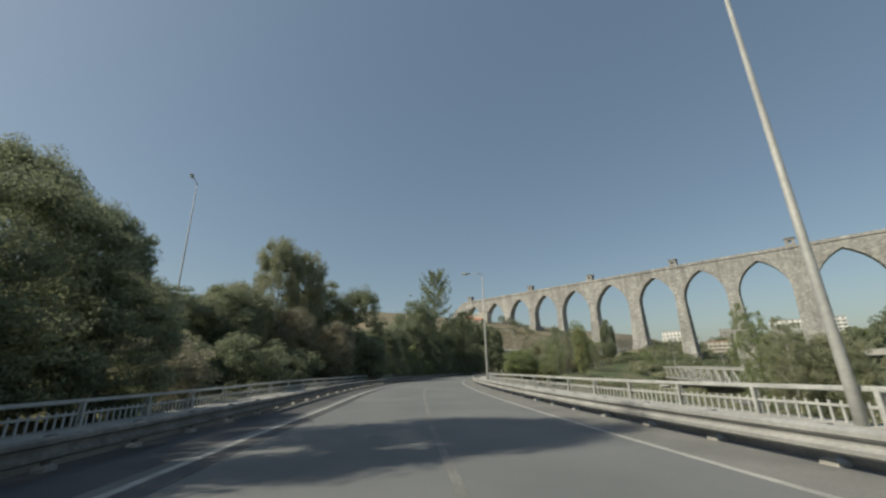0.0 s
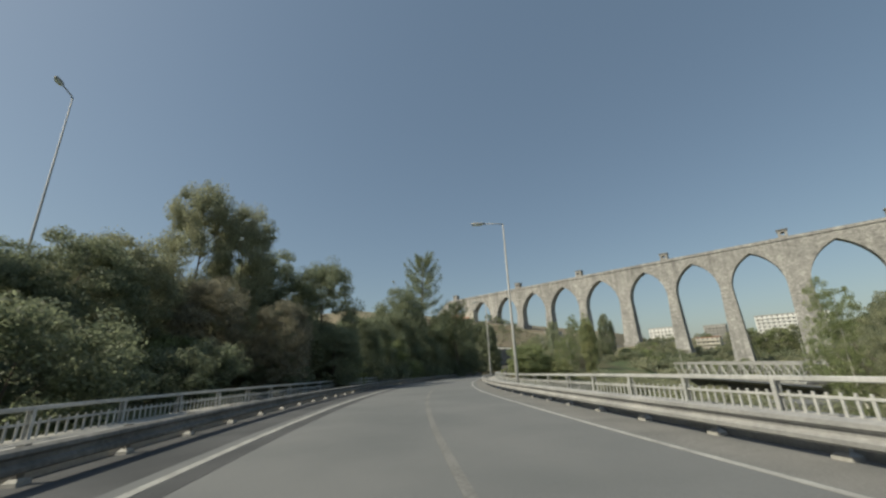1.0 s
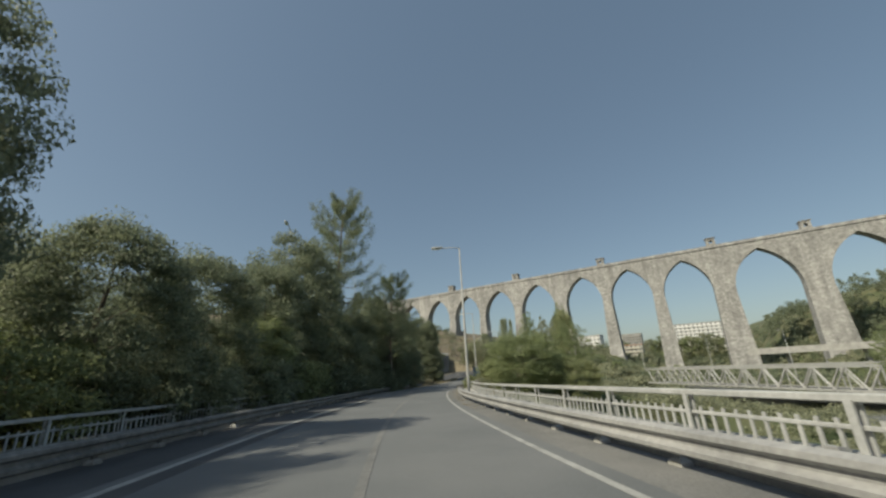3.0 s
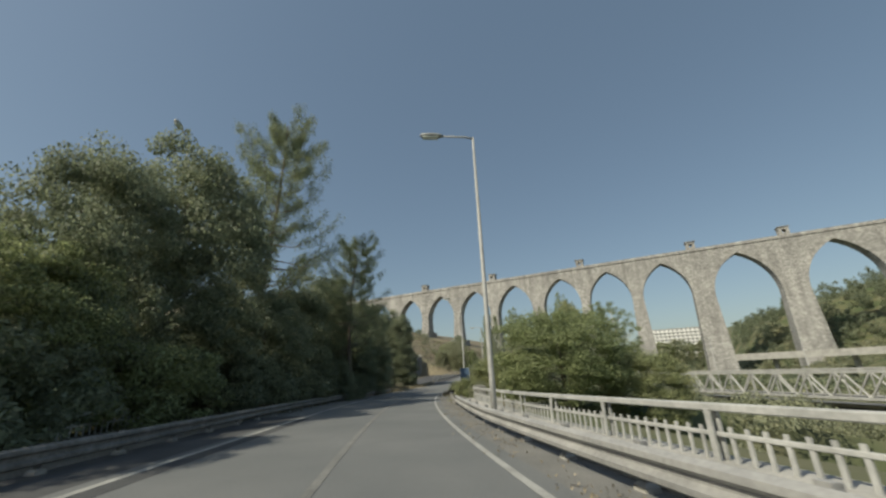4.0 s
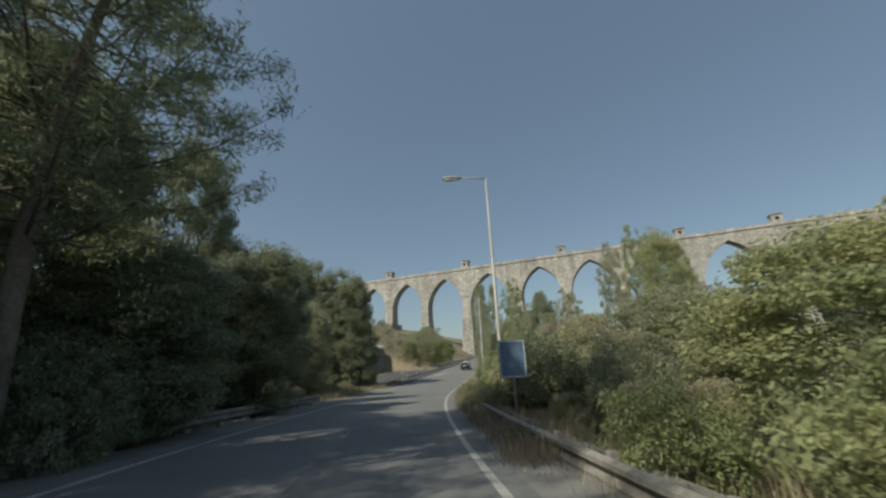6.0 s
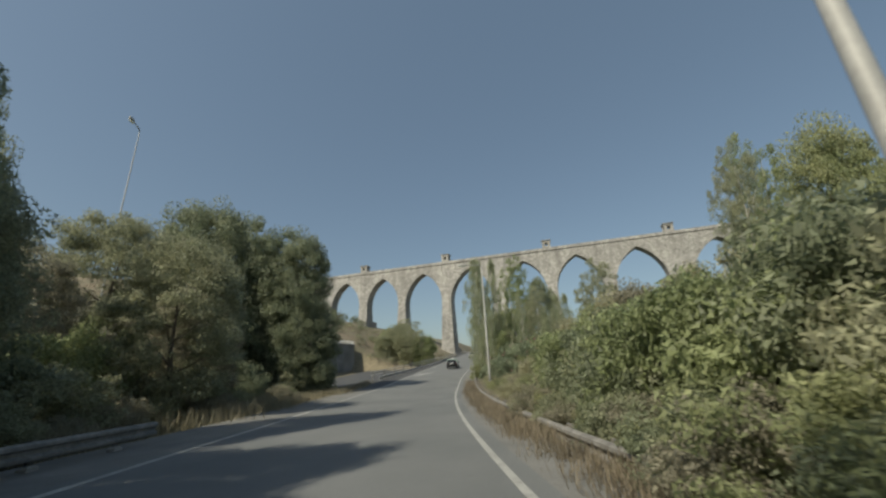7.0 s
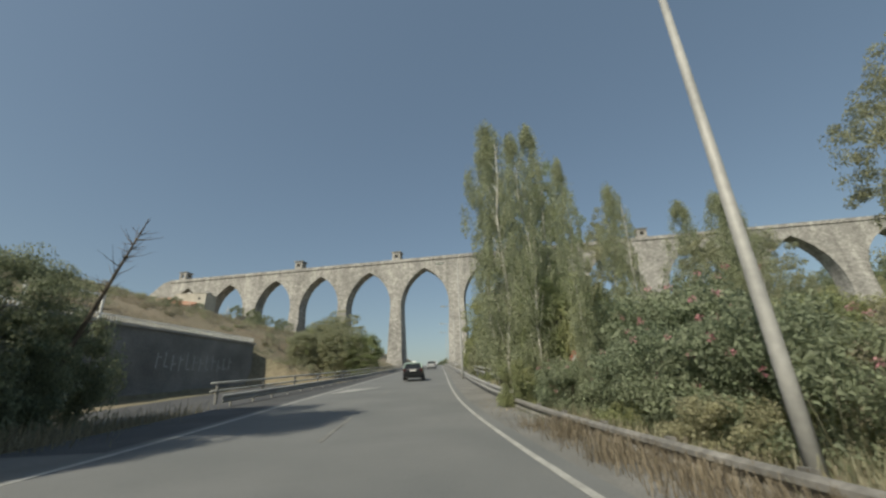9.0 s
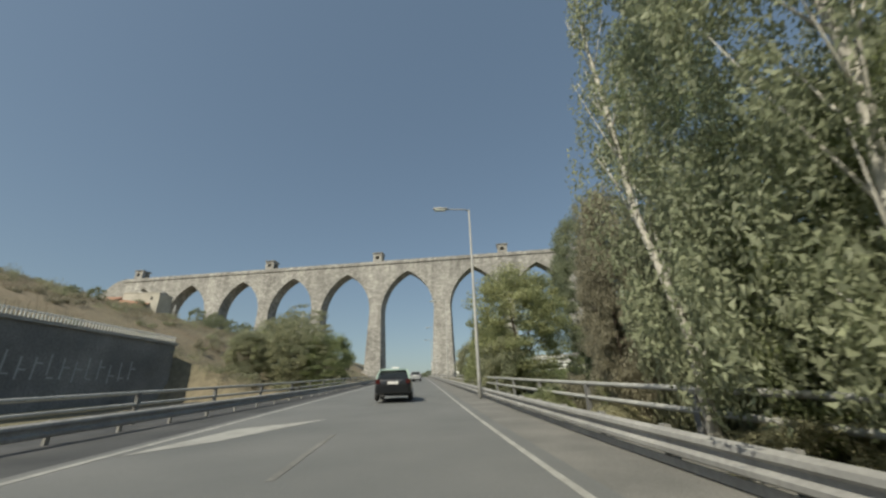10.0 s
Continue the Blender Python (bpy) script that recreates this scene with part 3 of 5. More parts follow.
L_POPLAR = leaf("poplar_leaves", (0.285, 0.32, 0.21), (0.385, 0.415, 0.275), 0.5)
KINDS = {
    "dome": (dome_tree(11), 10.6), "dome2": (dome_tree(12), 10.6),
    "olive": (dome_tree(13, L_OLIVE, "spreading olive-green tree on the bank"), 10.6), "green": (dome_tree(14, L_GREEN, "bright green broadleaf tree beside the road"), 10.6),
    "brown": (dome_tree(15, L_DRY, "half-dry reddish brown shrub tree"), 10.6),
    "pine": (pine_tree(21), 18.0), "pine2": (pine_tree(22), 18.0),
    "poplar": (poplar_tree(31), 12.6), "poplar2": (poplar_tree(32), 12.6),
    "airy": (airy_tree(41), 14.2), "airy2": (airy_tree(42, L_GREEN), 14.2), "yellow": (dome_tree(16, L_YELLOW, "yellow-green leafy tree behind the rail"), 10.6),
    "bush_dark": (bush(51, L_DARK, "dark green leafy roadside bush"), 3.6), "bush_green": (bush(52, L_GREEN, "fresh green leafy roadside bush"), 3.6),
    "bush_straw": (bush(57, L_STRAW, "pale straw-coloured dusty bush"), 3.6), "bush_olive": (bush(53, L_OLIVE, "dusty olive green roadside bush"), 3.6), "bush_dry": (bush(54, L_DRY, "dry reddish brown roadside bush"), 3.6), "bush_yellow": (bush(55, L_YELLOW, "yellowing leafy roadside bush"), 3.6),
    "oleander": (bush(56, L_LANCE, "leafy oleander bush with pink flowers", "oleander"), 3.6),
    "scrub_olive": (scrub(57, L_STRAW, "dusty olive thicket above the barrier"), 5.9), "scrub_dry": (scrub(58, L_DRY, "half-dry brownish thicket above the barrier"), 5.9), "scrub_yellow": (scrub(59, L_YELLOW, "yellow-green thicket above the barrier"), 5.9),
    "far": (far_tree(61, L_DARK, "dark green tree in the valley"), 10.6), "far2": (far_tree(62, L_GREEN, "green leafy tree in the valley"), 10.6), "far3": (far_tree(63, L_OLIVE, "olive green tree in the valley"), 10.6),
}
USED = set()
PLANT_RNG = random.Random(5)


def plant(kind, x, y, top, spread=1.0, label=""):
    """Sets a plant on the ground so that its crown reaches the height top; spread widens the crown."""
    proto, h = KINDS[kind]
    z = ground_z(x, y) - 0.1
    k = (top - z) / h
    m = pose(x, y, z, 0, 0, PLANT_RNG.uniform(0, 360)) @ Matrix.Diagonal((k * spread, k * spread, k, 1))
    if kind in USED:
        ob = copy_thing(proto, m @ Matrix.Diagonal((1 / proto.scale.x, 1 / proto.scale.y, 1 / proto.scale.z, 1)))
    else:
        USED.add(kind)
        proto.matrix_basis = m
        ob = proto
    if label:
        tagged(ob, label)
    return ob


def plant_at(kind, s, d, height, spread=1.0):
    p = at(s, d)
    return plant(kind, p.x, p.y, ground_z(p.x, p.y) + height, spread)


RADIUS = {"pine": 0.23, "pine2": 0.23, "poplar": 0.15, "poplar2": 0.15, "airy": 0.29, "airy2": 0.29}


def crown(kind, x, y, top, radius):
    """A plant given by the radius of its crown."""
    h = top - ground_z(x, y) + 0.1
    return plant(kind, x, y, top, radius / (h * (0.78 if "bush" in kind or kind == "oleander" else RADIUS.get(kind, 0.44))))


# left bank
for kind, x, y, top, r_ in [
        ("dome", -42.7, 0.7, 11.9, 3.9), ("dome2", -43.7, -4.2, 16.0, 4.4), ("dome", -39.5, -11.5, 15.0, 4.6), ("dome2", -30, -18, 13.0, 4.6), ("dome2", -38.5, 3.0, 5.0, 3.2),
        ("dome", -41.8, 9.8, 5.8, 3.6), ("olive", -44.5, 12.0, 7.0, 3.6), ("olive", -48.7, 16.9, 14.6, 2.9), ("olive", -48.6, 20.5, 13.3, 2.7), ("dome2", -53.0, 13, 8.0, 4.0),
        ("brown", -43.8, 17.0, 4.6, 2.9), ("brown", -43.0, 21.8, 3.4, 2.4), ("dome2", -49.3, 28.6, 9.3, 3.7), ("dome", -51.0, 24.0, 10.0, 4.2), ("dome", -45.6, 28.0, 2.0, 2.6),
        ("dome", -53.6, 35.5, 4.6, 3.4), ("olive", -60, 30, 6.5, 4.4), ("dome2", -57.5, 40.5, 5.0, 3.8), ("dome2", -61.2, 47.5, 6.8, 3.2),
        ("dome", -65.9, 52.9, 12.0, 5.3), ("dome2", -63.4, 51.6, 4.8, 3.3), ("green", -59.6, 46.0, 2.4, 2.8), ("pine", -69.0, 60.6, 20.3, 4.7), ("pine2", -67.4, 70.4, 10.9, 3.7), ("bush_dark", -67.0, 68.8, -2.2, 1.4), ("bush_dark", -68.4, 71.4, -2.0, 1.6), ("dome2", -68.0, 68.6, -0.8, 1.7), ("dome", -67.6, 65.6, -0.6, 2.2), ("dome2", -70.2, 73.4, -0.6, 2.2), ("dome", -84.9, 86.0, 7.9, 2.2), ("dome2", -80.2, 84.4, 2.6, 2.6), ("dome", -75.5, 72.5, 9.5, 3.6),
        ("dome2", -69.3, 64.6, 5.3, 3.8), ("dome", -65.4, 59.0, 3.4, 3.2), ("dome", -72.3, 71.1, 7.2, 3.3), ("dome2", -70.6, 74.0, 1.6, 2.8), ("dome", -75.4, 80.0, 3.0, 3.3), ("dome2", -73.2, 81.0, 3.6, 2.3), ("dome", -78.2, 82.4, 5.8, 2.2), ("dome2", -80.4, 81.3, 12.2, 2.8), ("olive", -79.0, 84.0, 2.0, 3.0), ("dome", -73.0, 66.0, 6.0, 3.4),
        ("dome", -94.6, 113.4, 8.8, 3.0), ("dome", -92.0, 110.0, 12.2, 4.4), ("dome2", -88.4, 109.4, 10.6, 3.0), ("olive", -82.0, 93.4, 3.8, 2.8), ("brown", -84.6, 96.4, 2.4, 2.4), ("dome2", -97.2, 121.4, 3.4, 3.6), ("bush_dark", -98.6, 126.0, 1.6, 2.6), ("bush_dark", -95.4, 121.8, -1.2, 2.2), ("dome", -99.0, 116.5, 6.0, 3.2), ("bush_dark", -92.6, 116.4, -1.6, 2.4), ("bush_dark", -94.2, 119.0, -0.8, 2.4), ("dome2", -96.1, 105.1, 13.9, 4.6), ("dome", -94.2, 107.8, 13.4, 4.2), ("olive", -95.0, 97.6, 9.3, 3.8), ("dome2", -87.6, 110.0, 4.4, 3.0), ("brown", -91.0, 99.5, 3.6, 3.0), ("dome", -93.4, 104.0, 5.0, 4.2), ("olive", -100, 92, 8.0, 4.2), ("brown", -93.0, 92.0, 4.6, 3.2)]:
    crown(kind, x, y, top, r_)
for k, (s, d, h) in enumerate([(4, -17, 4), (12, -16.5, 4), (20, -16, 3.4), (28, -16, 4.2), (36, -15.5, 3.6), (44, -15, 3.4), (51, -14.5, 3.6), (57, -14.5, 3.8), (63, -13.5, 4.2), (69, -13, 4.5), (75, -12, 4), (81, -11, 4), (87, -10.5, 3.6), (94, -10.5, 3.4), (101, -11, 3.2), (108, -12, 3.0), (115, -13, 2.8), (121, -14, 2.6), (128, -14.5, 2.0), (134, -15, 1.6), (141, -15.5, 1.2)]):
    plant_at(("bush_dark", "bush_olive", "bush_dry")[k % 3] if s > 100 else ("bush_dark", "bush_dark", "bush_dry")[k % 3] if s < 40 else ("bush_dark", "bush_green", "bush_dark")[k % 3], s, d, h, 1.15)
for s_, d_, h_ in ((-24, -17, 12), (-16, -17, 12), (-8, -17, 11), (-1, -16.5, 9), (3, -17, 9), (6.2, -17.2, 19.0), (11.5, -15.5, 7.6), (15, -14.6, 5.6)):
    p = at(s_, d_)
    crown("dome2", p.x, p.y, ground_z(p.x, p.y) + h_, 2.4 if s_ > 14 else 3.3 if s_ > 5 else 4.2)
BACK = random.Random(77)
for k in range(15):
    s_ = 18 + 6.2 * k
    p = at(s_, -27 - BACK.uniform(0, 3))
    crown(("dome", "dome2", "olive")[k % 3], p.x, p.y, ground_z(p.x, p.y) + BACK.uniform(7.0, 9.0), 4.4)
for k in range(22):
    s_ = 22 + 5.4 * k
    p = at(s_, (-19 if s_ < 66 else -14.5) - BACK.uniform(0, 1.5))
    crown(("bush_dark", "bush_olive", "bush_dark", "bush_green", "bush_dry")[k % 5], p.x, p.y, ground_z(p.x, p.y) + BACK.uniform(3.2, 4.6), 2.9)
# right side
for kind, x, y, top, r_ in [
        ("green", -47.6, 64.8, 1.0, 3.8), ("bush_green", -50.6, 66.4, -2.2, 1.4), ("yellow", -43.6, 66.5, -1.6, 2.4), ("yellow", -54.5, 73.9, -1.1, 2.6), ("bush_yellow", -56.2, 70.6, -3.0, 1.2), ("bush_green", -57.6, 73.4, -3.3, 1.0), ("bush_olive", -54.4, 69.4, -3.2, 1.1), ("bush_green", -53.0, 72.4, -2.6, 1.7), ("bush_olive", -57.6, 78.4, -2.6, 1.4), ("bush_dry", -57.4, 76.4, -3.4, 1.0), ("olive", -55.0, 86.0, 0.2, 3.0), ("bush_olive", -57.4, 83.0, -1.6, 2.0),
        ("bush_dry", -46.4, 80.5, -0.5, 1.3), ("airy2", -45.6, 74.4, 2.6, 2.6), ("airy2", -53.9, 104.5, 9.8, 2.0), ("airy", -56.6, 100.5, 7.2, 1.4), ("yellow", -52.6, 101.0, 8.0, 2.2), ("airy2", -11.6, 67.3, 6.0, 2.9), ("airy", -8, 63, 3.4, 3.0), ("olive", -4, 66, 1.2, 3.6), ("airy2", -12.6, 100.0, 1.0, 3.4), ("brown", -9.4, 97.0, -1.0, 3.2), ("olive", -6, 103, 0.4, 3.6),
        ("dome", -70.0, 161, 15.5, 3.2), ("airy", -61.8, 121.5, 7.6, 2.7),
        ("poplar", -75.9, 127.4, 10.4, 1.7), ("poplar2", -74.7, 124.4, 7.3, 1.1), ("poplar2", -73.2, 122.0, 4.2, 0.65), ("poplar2", -73.6, 127.6, 10.0, 1.4), ("poplar", -70.4, 126.0, 4.9, 1.0), ("poplar2", -65.2, 127.5, 4.6, 1.2), ("poplar2", -66.2, 129.0, 5.0, 1.3), ("airy", -62.6, 130.0, 4.0, 2.0), ("airy", -66.6, 126.0, 2.6, 1.9), ("poplar", -67.4, 123.0, 2.4, 1.0), ("bush_olive", -72.2, 127.4, 1.6, 1.9), ("bush_yellow", -75.5, 123.3, -2.8, 0.8), ("bush_yellow", -72.4, 124.6, 0.0, 1.5), ("bush_olive", -74.4, 132.4, 2.6, 1.9),
        ("airy2", -72.0, 136.4, 13.6, 2.9), ("airy", -69.0, 133.0, 7.6, 2.0), ("airy", -72.6, 145.0, 9.4, 1.6), ("brown", -75.6, 134.6, 3.4, 1.1), ("brown", -75.2, 136.4, 1.6, 1.2), ("green", -73.9, 129.6, 2.2, 2.0), ("green", -73.4, 126.4, 1.4, 2.0), ("poplar", -75.9, 129.6, 10.8, 1.7),
        ("yellow", -77.0, 155.6, 8.0, 4.3), ("bush_olive", -78.6, 153.6, 1.6, 2.4), ("bush_yellow", -79.6, 157.6, 2.2, 2.6), ("olive", -79.0, 173, 6.8, 3.4), ("olive", -82.5, 190, 6.0, 3.2)]:
    crown(kind, x, y, top, r_)
for k, (s, d, h) in enumerate([(97, 5.4, 1.5), (100, 5.6, 2.0), (103.5, 5.8, 2.3), (107, 6.0, 2.6), (111, 6.2, 2.9), (115, 6.2, 3.0), (119, 6.4, 3.1), (123, 6.4, 3.1), (127, 6.2, 3.0), (131, 6.0, 2.8), (135, 5.8, 2.8), (138.5, 5.8, 2.6), (141.5, 6.0, 2.8), (152, 5.8, 3.2), (157, 5.8, 3.4), (162, 6.2, 3.2)]):
    plant_at(("bush_straw", "bush_dry", "bush_yellow", "bush_straw", "bush_olive")[k % 5], s, d + 0.8, h, 0.85)
    plant_at(("scrub_yellow", "scrub_olive", "scrub_dry", "scrub_olive")[k % 4], s + 1.8, d + 4.0, h * (2.0 if 112 < s < 132 else 1.3), 0.95)
    if s > 112:
        plant_at(("bush_yellow", "bush_straw", "bush_straw")[k % 3], s + 1.0, rail_r(s) + 1.5, 0.9 + 0.3 * (k % 2), 1.1)
    plant_at(("bush_dry", "bush_straw", "bush_yellow")[k % 3], s + 2.2, d - 1.3, h * 0.5, 0.9)
# growth that has pushed out over the barrier past the sign
OVER = random.Random(31)
for k in range(18):
    s_ = 104.2 + 0.7 * k
    plant_at(("bush_olive", "bush_dark", "bush_yellow", "bush_dry")[k % 4], s_, (1.75 if s_ < 107 else 2.2) + OVER.uniform(-0.1, 0.4), OVER.uniform(1.3, 1.8) if s_ < 108 else OVER.uniform(0.9, 1.4), 0.95)
    plant_at(("bush_dark", "bush_olive", "bush_green")[k % 3], s_ + 0.5, 4.3 + OVER.uniform(-0.3, 0.6), OVER.uniform(2.6, 3.8), 0.8)
PINK = leaf("pink_petals", (0.5, 0.2, 0.24), (0.62, 0.34, 0.37), 0.3)
fl = random.Random(12)
part("blossom", leaves("blossom", [((2.1 * math.cos(a) * q, 2.1 * math.sin(a) * q, fl.uniform(1.6, 3.4)), (0.12, 0.12, 0.09), 16) for a, q in ((fl.uniform(0, 6.28), fl.uniform(0.6, 1.1)) for _ in range(18))], 0.036, PINK, 13), PINK, KINDS["oleander"][0], "small pink flowers")["kind"] = "stuff"
for s, d, h in ((144.2, 6.2, 4.3), (146.2, 6.4, 4.6), (148.6, 7.4, 4.5), (139.6, 4.4, 2.9), (141.2, 4.2, 2.7), (142.8, 4.1, 2.6), (144.3, 3.9, 2.0), (145.9, 3.3, 2.05), (146.6, 4.9, 2.4), (148.0, 3.9, 2.1)):
    plant_at("oleander", s, d, h, 0.8)
for k in range(15):
    s_ = 108 + 2.2 * k
    plant_at(("bush_dry", "bush_dry", "bush_olive")[k % 3], s_, -width(s_) - 4.6 - OVER.uniform(0, 1.2), OVER.uniform(0.9, 1.7), 0.95)
# bushes and small trees on the slope right of the climb
for k in range(110):
    y = OVER.uniform(150, 280)
    x = OVER.uniform(-66 - 0.2 * (y - 150), -44)
    plant(("far3", "far", "far2")[k % 3], x, y, ground_z(x, y) + OVER.uniform(1.6, 4.4), OVER.uniform(1.1, 1.6))
# trees before the far flats
for x0_, x1_, y_, h_ in ((-62, 12, 444, 10.0), (-98, -50, 378, 6.5), (-134, -96, 426, 8.0), (-104, -72, 530, 11.0)):
    for k, x in enumerate(np.arange(x0_, x1_, 6.5)):
        plant(("far3", "far", "far2")[k % 3], float(x) + 2 * math.sin(k * 2.1), y_ + 3 * math.cos(k * 1.7), ground_z(float(x), y_) + h_ * (0.85 + 0.2 * math.sin(k * 1.3)) if y_ != 444 else 19.0 + 2.2 * math.sin(k * 1.3), 1.0)
# hillside and the far slope
for x, y, top, k in [(-107.5, 176, 11.0, "airy"), (-109.5, 179, 9.6, "olive"), (-112.5, 181, 10.4, "airy2"), (-103.5, 171, 8.0, "airy"), (-105.5, 172, 6.4, "olive"), (-117, 186, 9.8, "olive"), (-110.5, 170, 6.4, "olive"), (-123, 187, 8.0, "bush_olive"), (-127, 192, 8.6, "bush_dry"), (-100.5, 172, 6.0, "green")]:
    plant(k, x, y, top, 1.7 if "airy" in k else 1.0)
for x, y, h in [(-167, 233, 5), (-158, 240, 5), (-141, 252, 7), (-147, 262, 7), (-175, 262, 6), (-190, 274, 6), (-205, 283, 8), (-213, 281, 8), (-199, 280, 6), (-150, 182, 3), (-141, 171, 2.2), (-165, 205, 3), (-135, 200, 2.5), (-152, 214, 3)]:
    plant("far", x, y, ground_z(x, y) + h, 1.0)
FAR_RNG = random.Random(9)


def scrub_field(name, label, area, count, height, mat, seed, each=150, leafsize=0.075):
    """Low shrubs of a few uneven clumps each, scattered over a slope."""
    g = random.Random(seed)
    clumps = []
    for _ in range(count):
        x, y = g.uniform(*area[:2]), g.uniform(*area[2:])
        h, z = height * g.uniform(0.5, 1.5), ground_z(x, y)
        for _ in range(4):
            q = h * g.uniform(0.4, 0.8)
            clumps.append(((x + g.gauss(0, 0.7) * h, y + g.gauss(0, 0.7) * h, z + h * g.uniform(0.2, 0.6)), (q, q, q * 0.7), each))
    return tagged(new(name, leaves(name, clumps, leafsize, mat, seed)), label, "scrub", kind="stuff")


scrub_field("hill_scrub", "dry brown scrub over the hillside", (-190, -118, 140, 262), 260, 1.0, L_DRY, 81)
scrub_field("hill_scrub", "dusty olive scrub over the hillside", (-190, -118, 140, 262), 150, 1.2, L_OLIVE, 82)
scrub_field("bank_scrub", "dry scrub on the bank past the retaining wall", (-122, -103, 164, 206), 34, 1.0, L_DRY, 83)
scrub_field("bank_scrub", "olive scrub on the bank past the retaining wall", (-122, -103, 164, 206), 22, 1.1, L_OLIVE, 84)
for k in range(64):
    x, y = FAR_RNG.uniform(-62, 60), FAR_RNG.uniform(150, 283)
    plant(("far", "far2", "far3")[k % 3], x, y, min(ground_z(x, y) + FAR_RNG.uniform(3.2, 6.0), 6.0 + 0.25 * max(0, x)), 1.1)
for k in range(24):
    x, y = FAR_RNG.uniform(-130, 10), FAR_RNG.uniform(345, 440)
    plant(("far", "far3")[k % 2], x, y, ground_z(x, y) + FAR_RNG.uniform(5, 9), 1.2)


def woodland(name, label, x0, x1, y0, y1, count, height, mat, seed, size=0.42, each=42):
    """A far wood: many rough clumps of foliage on the slope."""
    g = random.Random(seed)
    clumps = []
    for k in range(count):
        x, y = g.uniform(x0, x1), g.uniform(y0, y1)
        z = ground_z(x, y)
        h = height * g.uniform(0.6, 1.25)
        for j in range(5):
            clumps.append(((x + g.uniform(-2.4, 2.4), y + g.uniform(-2.4, 2.4), z + h * (0.2 + 0.17 * j)), (2.6 - 0.3 * j, 2.6 - 0.3 * j, 0.5 + 0.1 * height), each))
    return tagged(new(name, leaves(name, clumps, size, mat, seed)), label, "woods", kind="stuff")


woodland("far_wood", "dark pine wood on the far valley slope", 14, 175, 300, 372, 260, 10.0, L_DARK, 71)
woodland("far_wood", "olive scrub wood on the valley side", 30, 150, 150, 284, 150, 5.0, L_OLIVE, 72)
woodland("far_wood", "green scrub on the valley floor", -8, 50, 30, 140, 70, 3.2, L_OLIVE, 73, 0.16, 220)
woodland("far_wood", "low olive scrub over the valley slope", -58, 40, 140, 284, 420, 2.2, L_OLIVE, 75, 0.3, 70)
woodland("far_wood", "green bushes on the slope below the arches", -62, 10, 150, 280, 160, 3.0, L_DARK, 76, 0.3, 70)
woodland("far_wood", "low scrub on the valley floor below the bridge", -44, 0, 66, 138, 170, 1.5, L_OLIVE, 77, 0.11, 300)
woodland("far_wood", "green trees on the slope behind the arches", -95, 55, 296, 350, 230, 5.0, L_OLIVE, 78, 0.36, 60)
woodland("far_wood", "distant green wood beyond the arches", -120, 60, 380, 470, 160, 7.0, L_DARK, 74)


# ---- lamps ----
def street_lamp(arm=-1):
    """A tapered steel pole with one level arm and a flat lantern."""
    base = thing("street_lamp", "tall tapered grey steel street lamp with one arm", "street lamp", "street lamps along the road")
    part("pole", Build().tube([(0, 0, -0.4), (0, 0, 1.2), (0, 0, 10.8)], [0.105, 0.1, 0.045], 12), POLE, base, smooth=True)
    part("base_plate", Build().box((0, 0, -0.34), (0.42, 0.42, 0.05)), POLE, base)
    part("arm", Build().tube([(0, 0, 10.75), (-0.3, 0, 10.82), (-1.3, 0, 10.84)], [0.045, 0.038, 0.034], 8), POLE, base, smooth=True)
    rings = []
    for x, w_, h_ in ((-1.25, 0.06, 0.05), (-1.4, 0.13, 0.08), (-1.75, 0.17, 0.1), (-2.1, 0.14, 0.08), (-2.2, 0.06, 0.04)):
        rings.append([(x, w_ * math.cos(q), 10.86 + h_ * math.sin(q)) for q in np.linspace(0, 2 * math.pi, 13)[:-1]])
    head = part("lantern", Build().loft(rings), POLE, base, "flat pale lantern", True)
    part("lens", Build().box((-1.78, 0, 10.77), (0.62, 0.22, 0.05)), LENS_M, head)
    return base


lamp = street_lamp()
LAMPS = [(6.8, 4.42), (39.3, 2.5), (71.8, 1.55), (105.1, 2.55), (137.9, 2.85), (168.7, 1.4), (200.0, 2.0), (233, 2.0), (265, 2.0)]
for k, (s, d) in enumerate(LAMPS):
    m = facing(s, d, 0.02)
    if k:
        copy_thing(lamp, m)
    else:
        lamp.matrix_basis = m


for x, y, top, turn in ((-51.9, 7.6, 19.2, 150), (-110.2, 105.9, 25.6, 120), (-67.4, 53.4, 12.6, 130)):
    z = ground_z(x, y)
    k = (top - z) / 10.85
    tagged(copy_thing(lamp, pose(x, y, z, 0, 0, turn) @ Matrix.Diagonal((1.0, 1.0, k, 1))), "very tall slim street lamp behind the trees", group="tall lamps")


# ---- crash barriers and handrails ----
W_PROFILE = [(0.0, 0.44), (-0.075, 0.475), (-0.082, 0.53), (-0.012, 0.575), (-0.012, 0.625), (-0.082, 0.67), (-0.075, 0.725), (0.0, 0.76)]


# dirty steel; on the bank side its dark tone stands for tree shade
WORN_SHADE_STEEL = material("weathered_and_shaded_steel", (0.15, 0.147, 0.138), (0.25, 0.242, 0.225), 1.6, 0.8, 0.1, fine=10, speck=0.3)


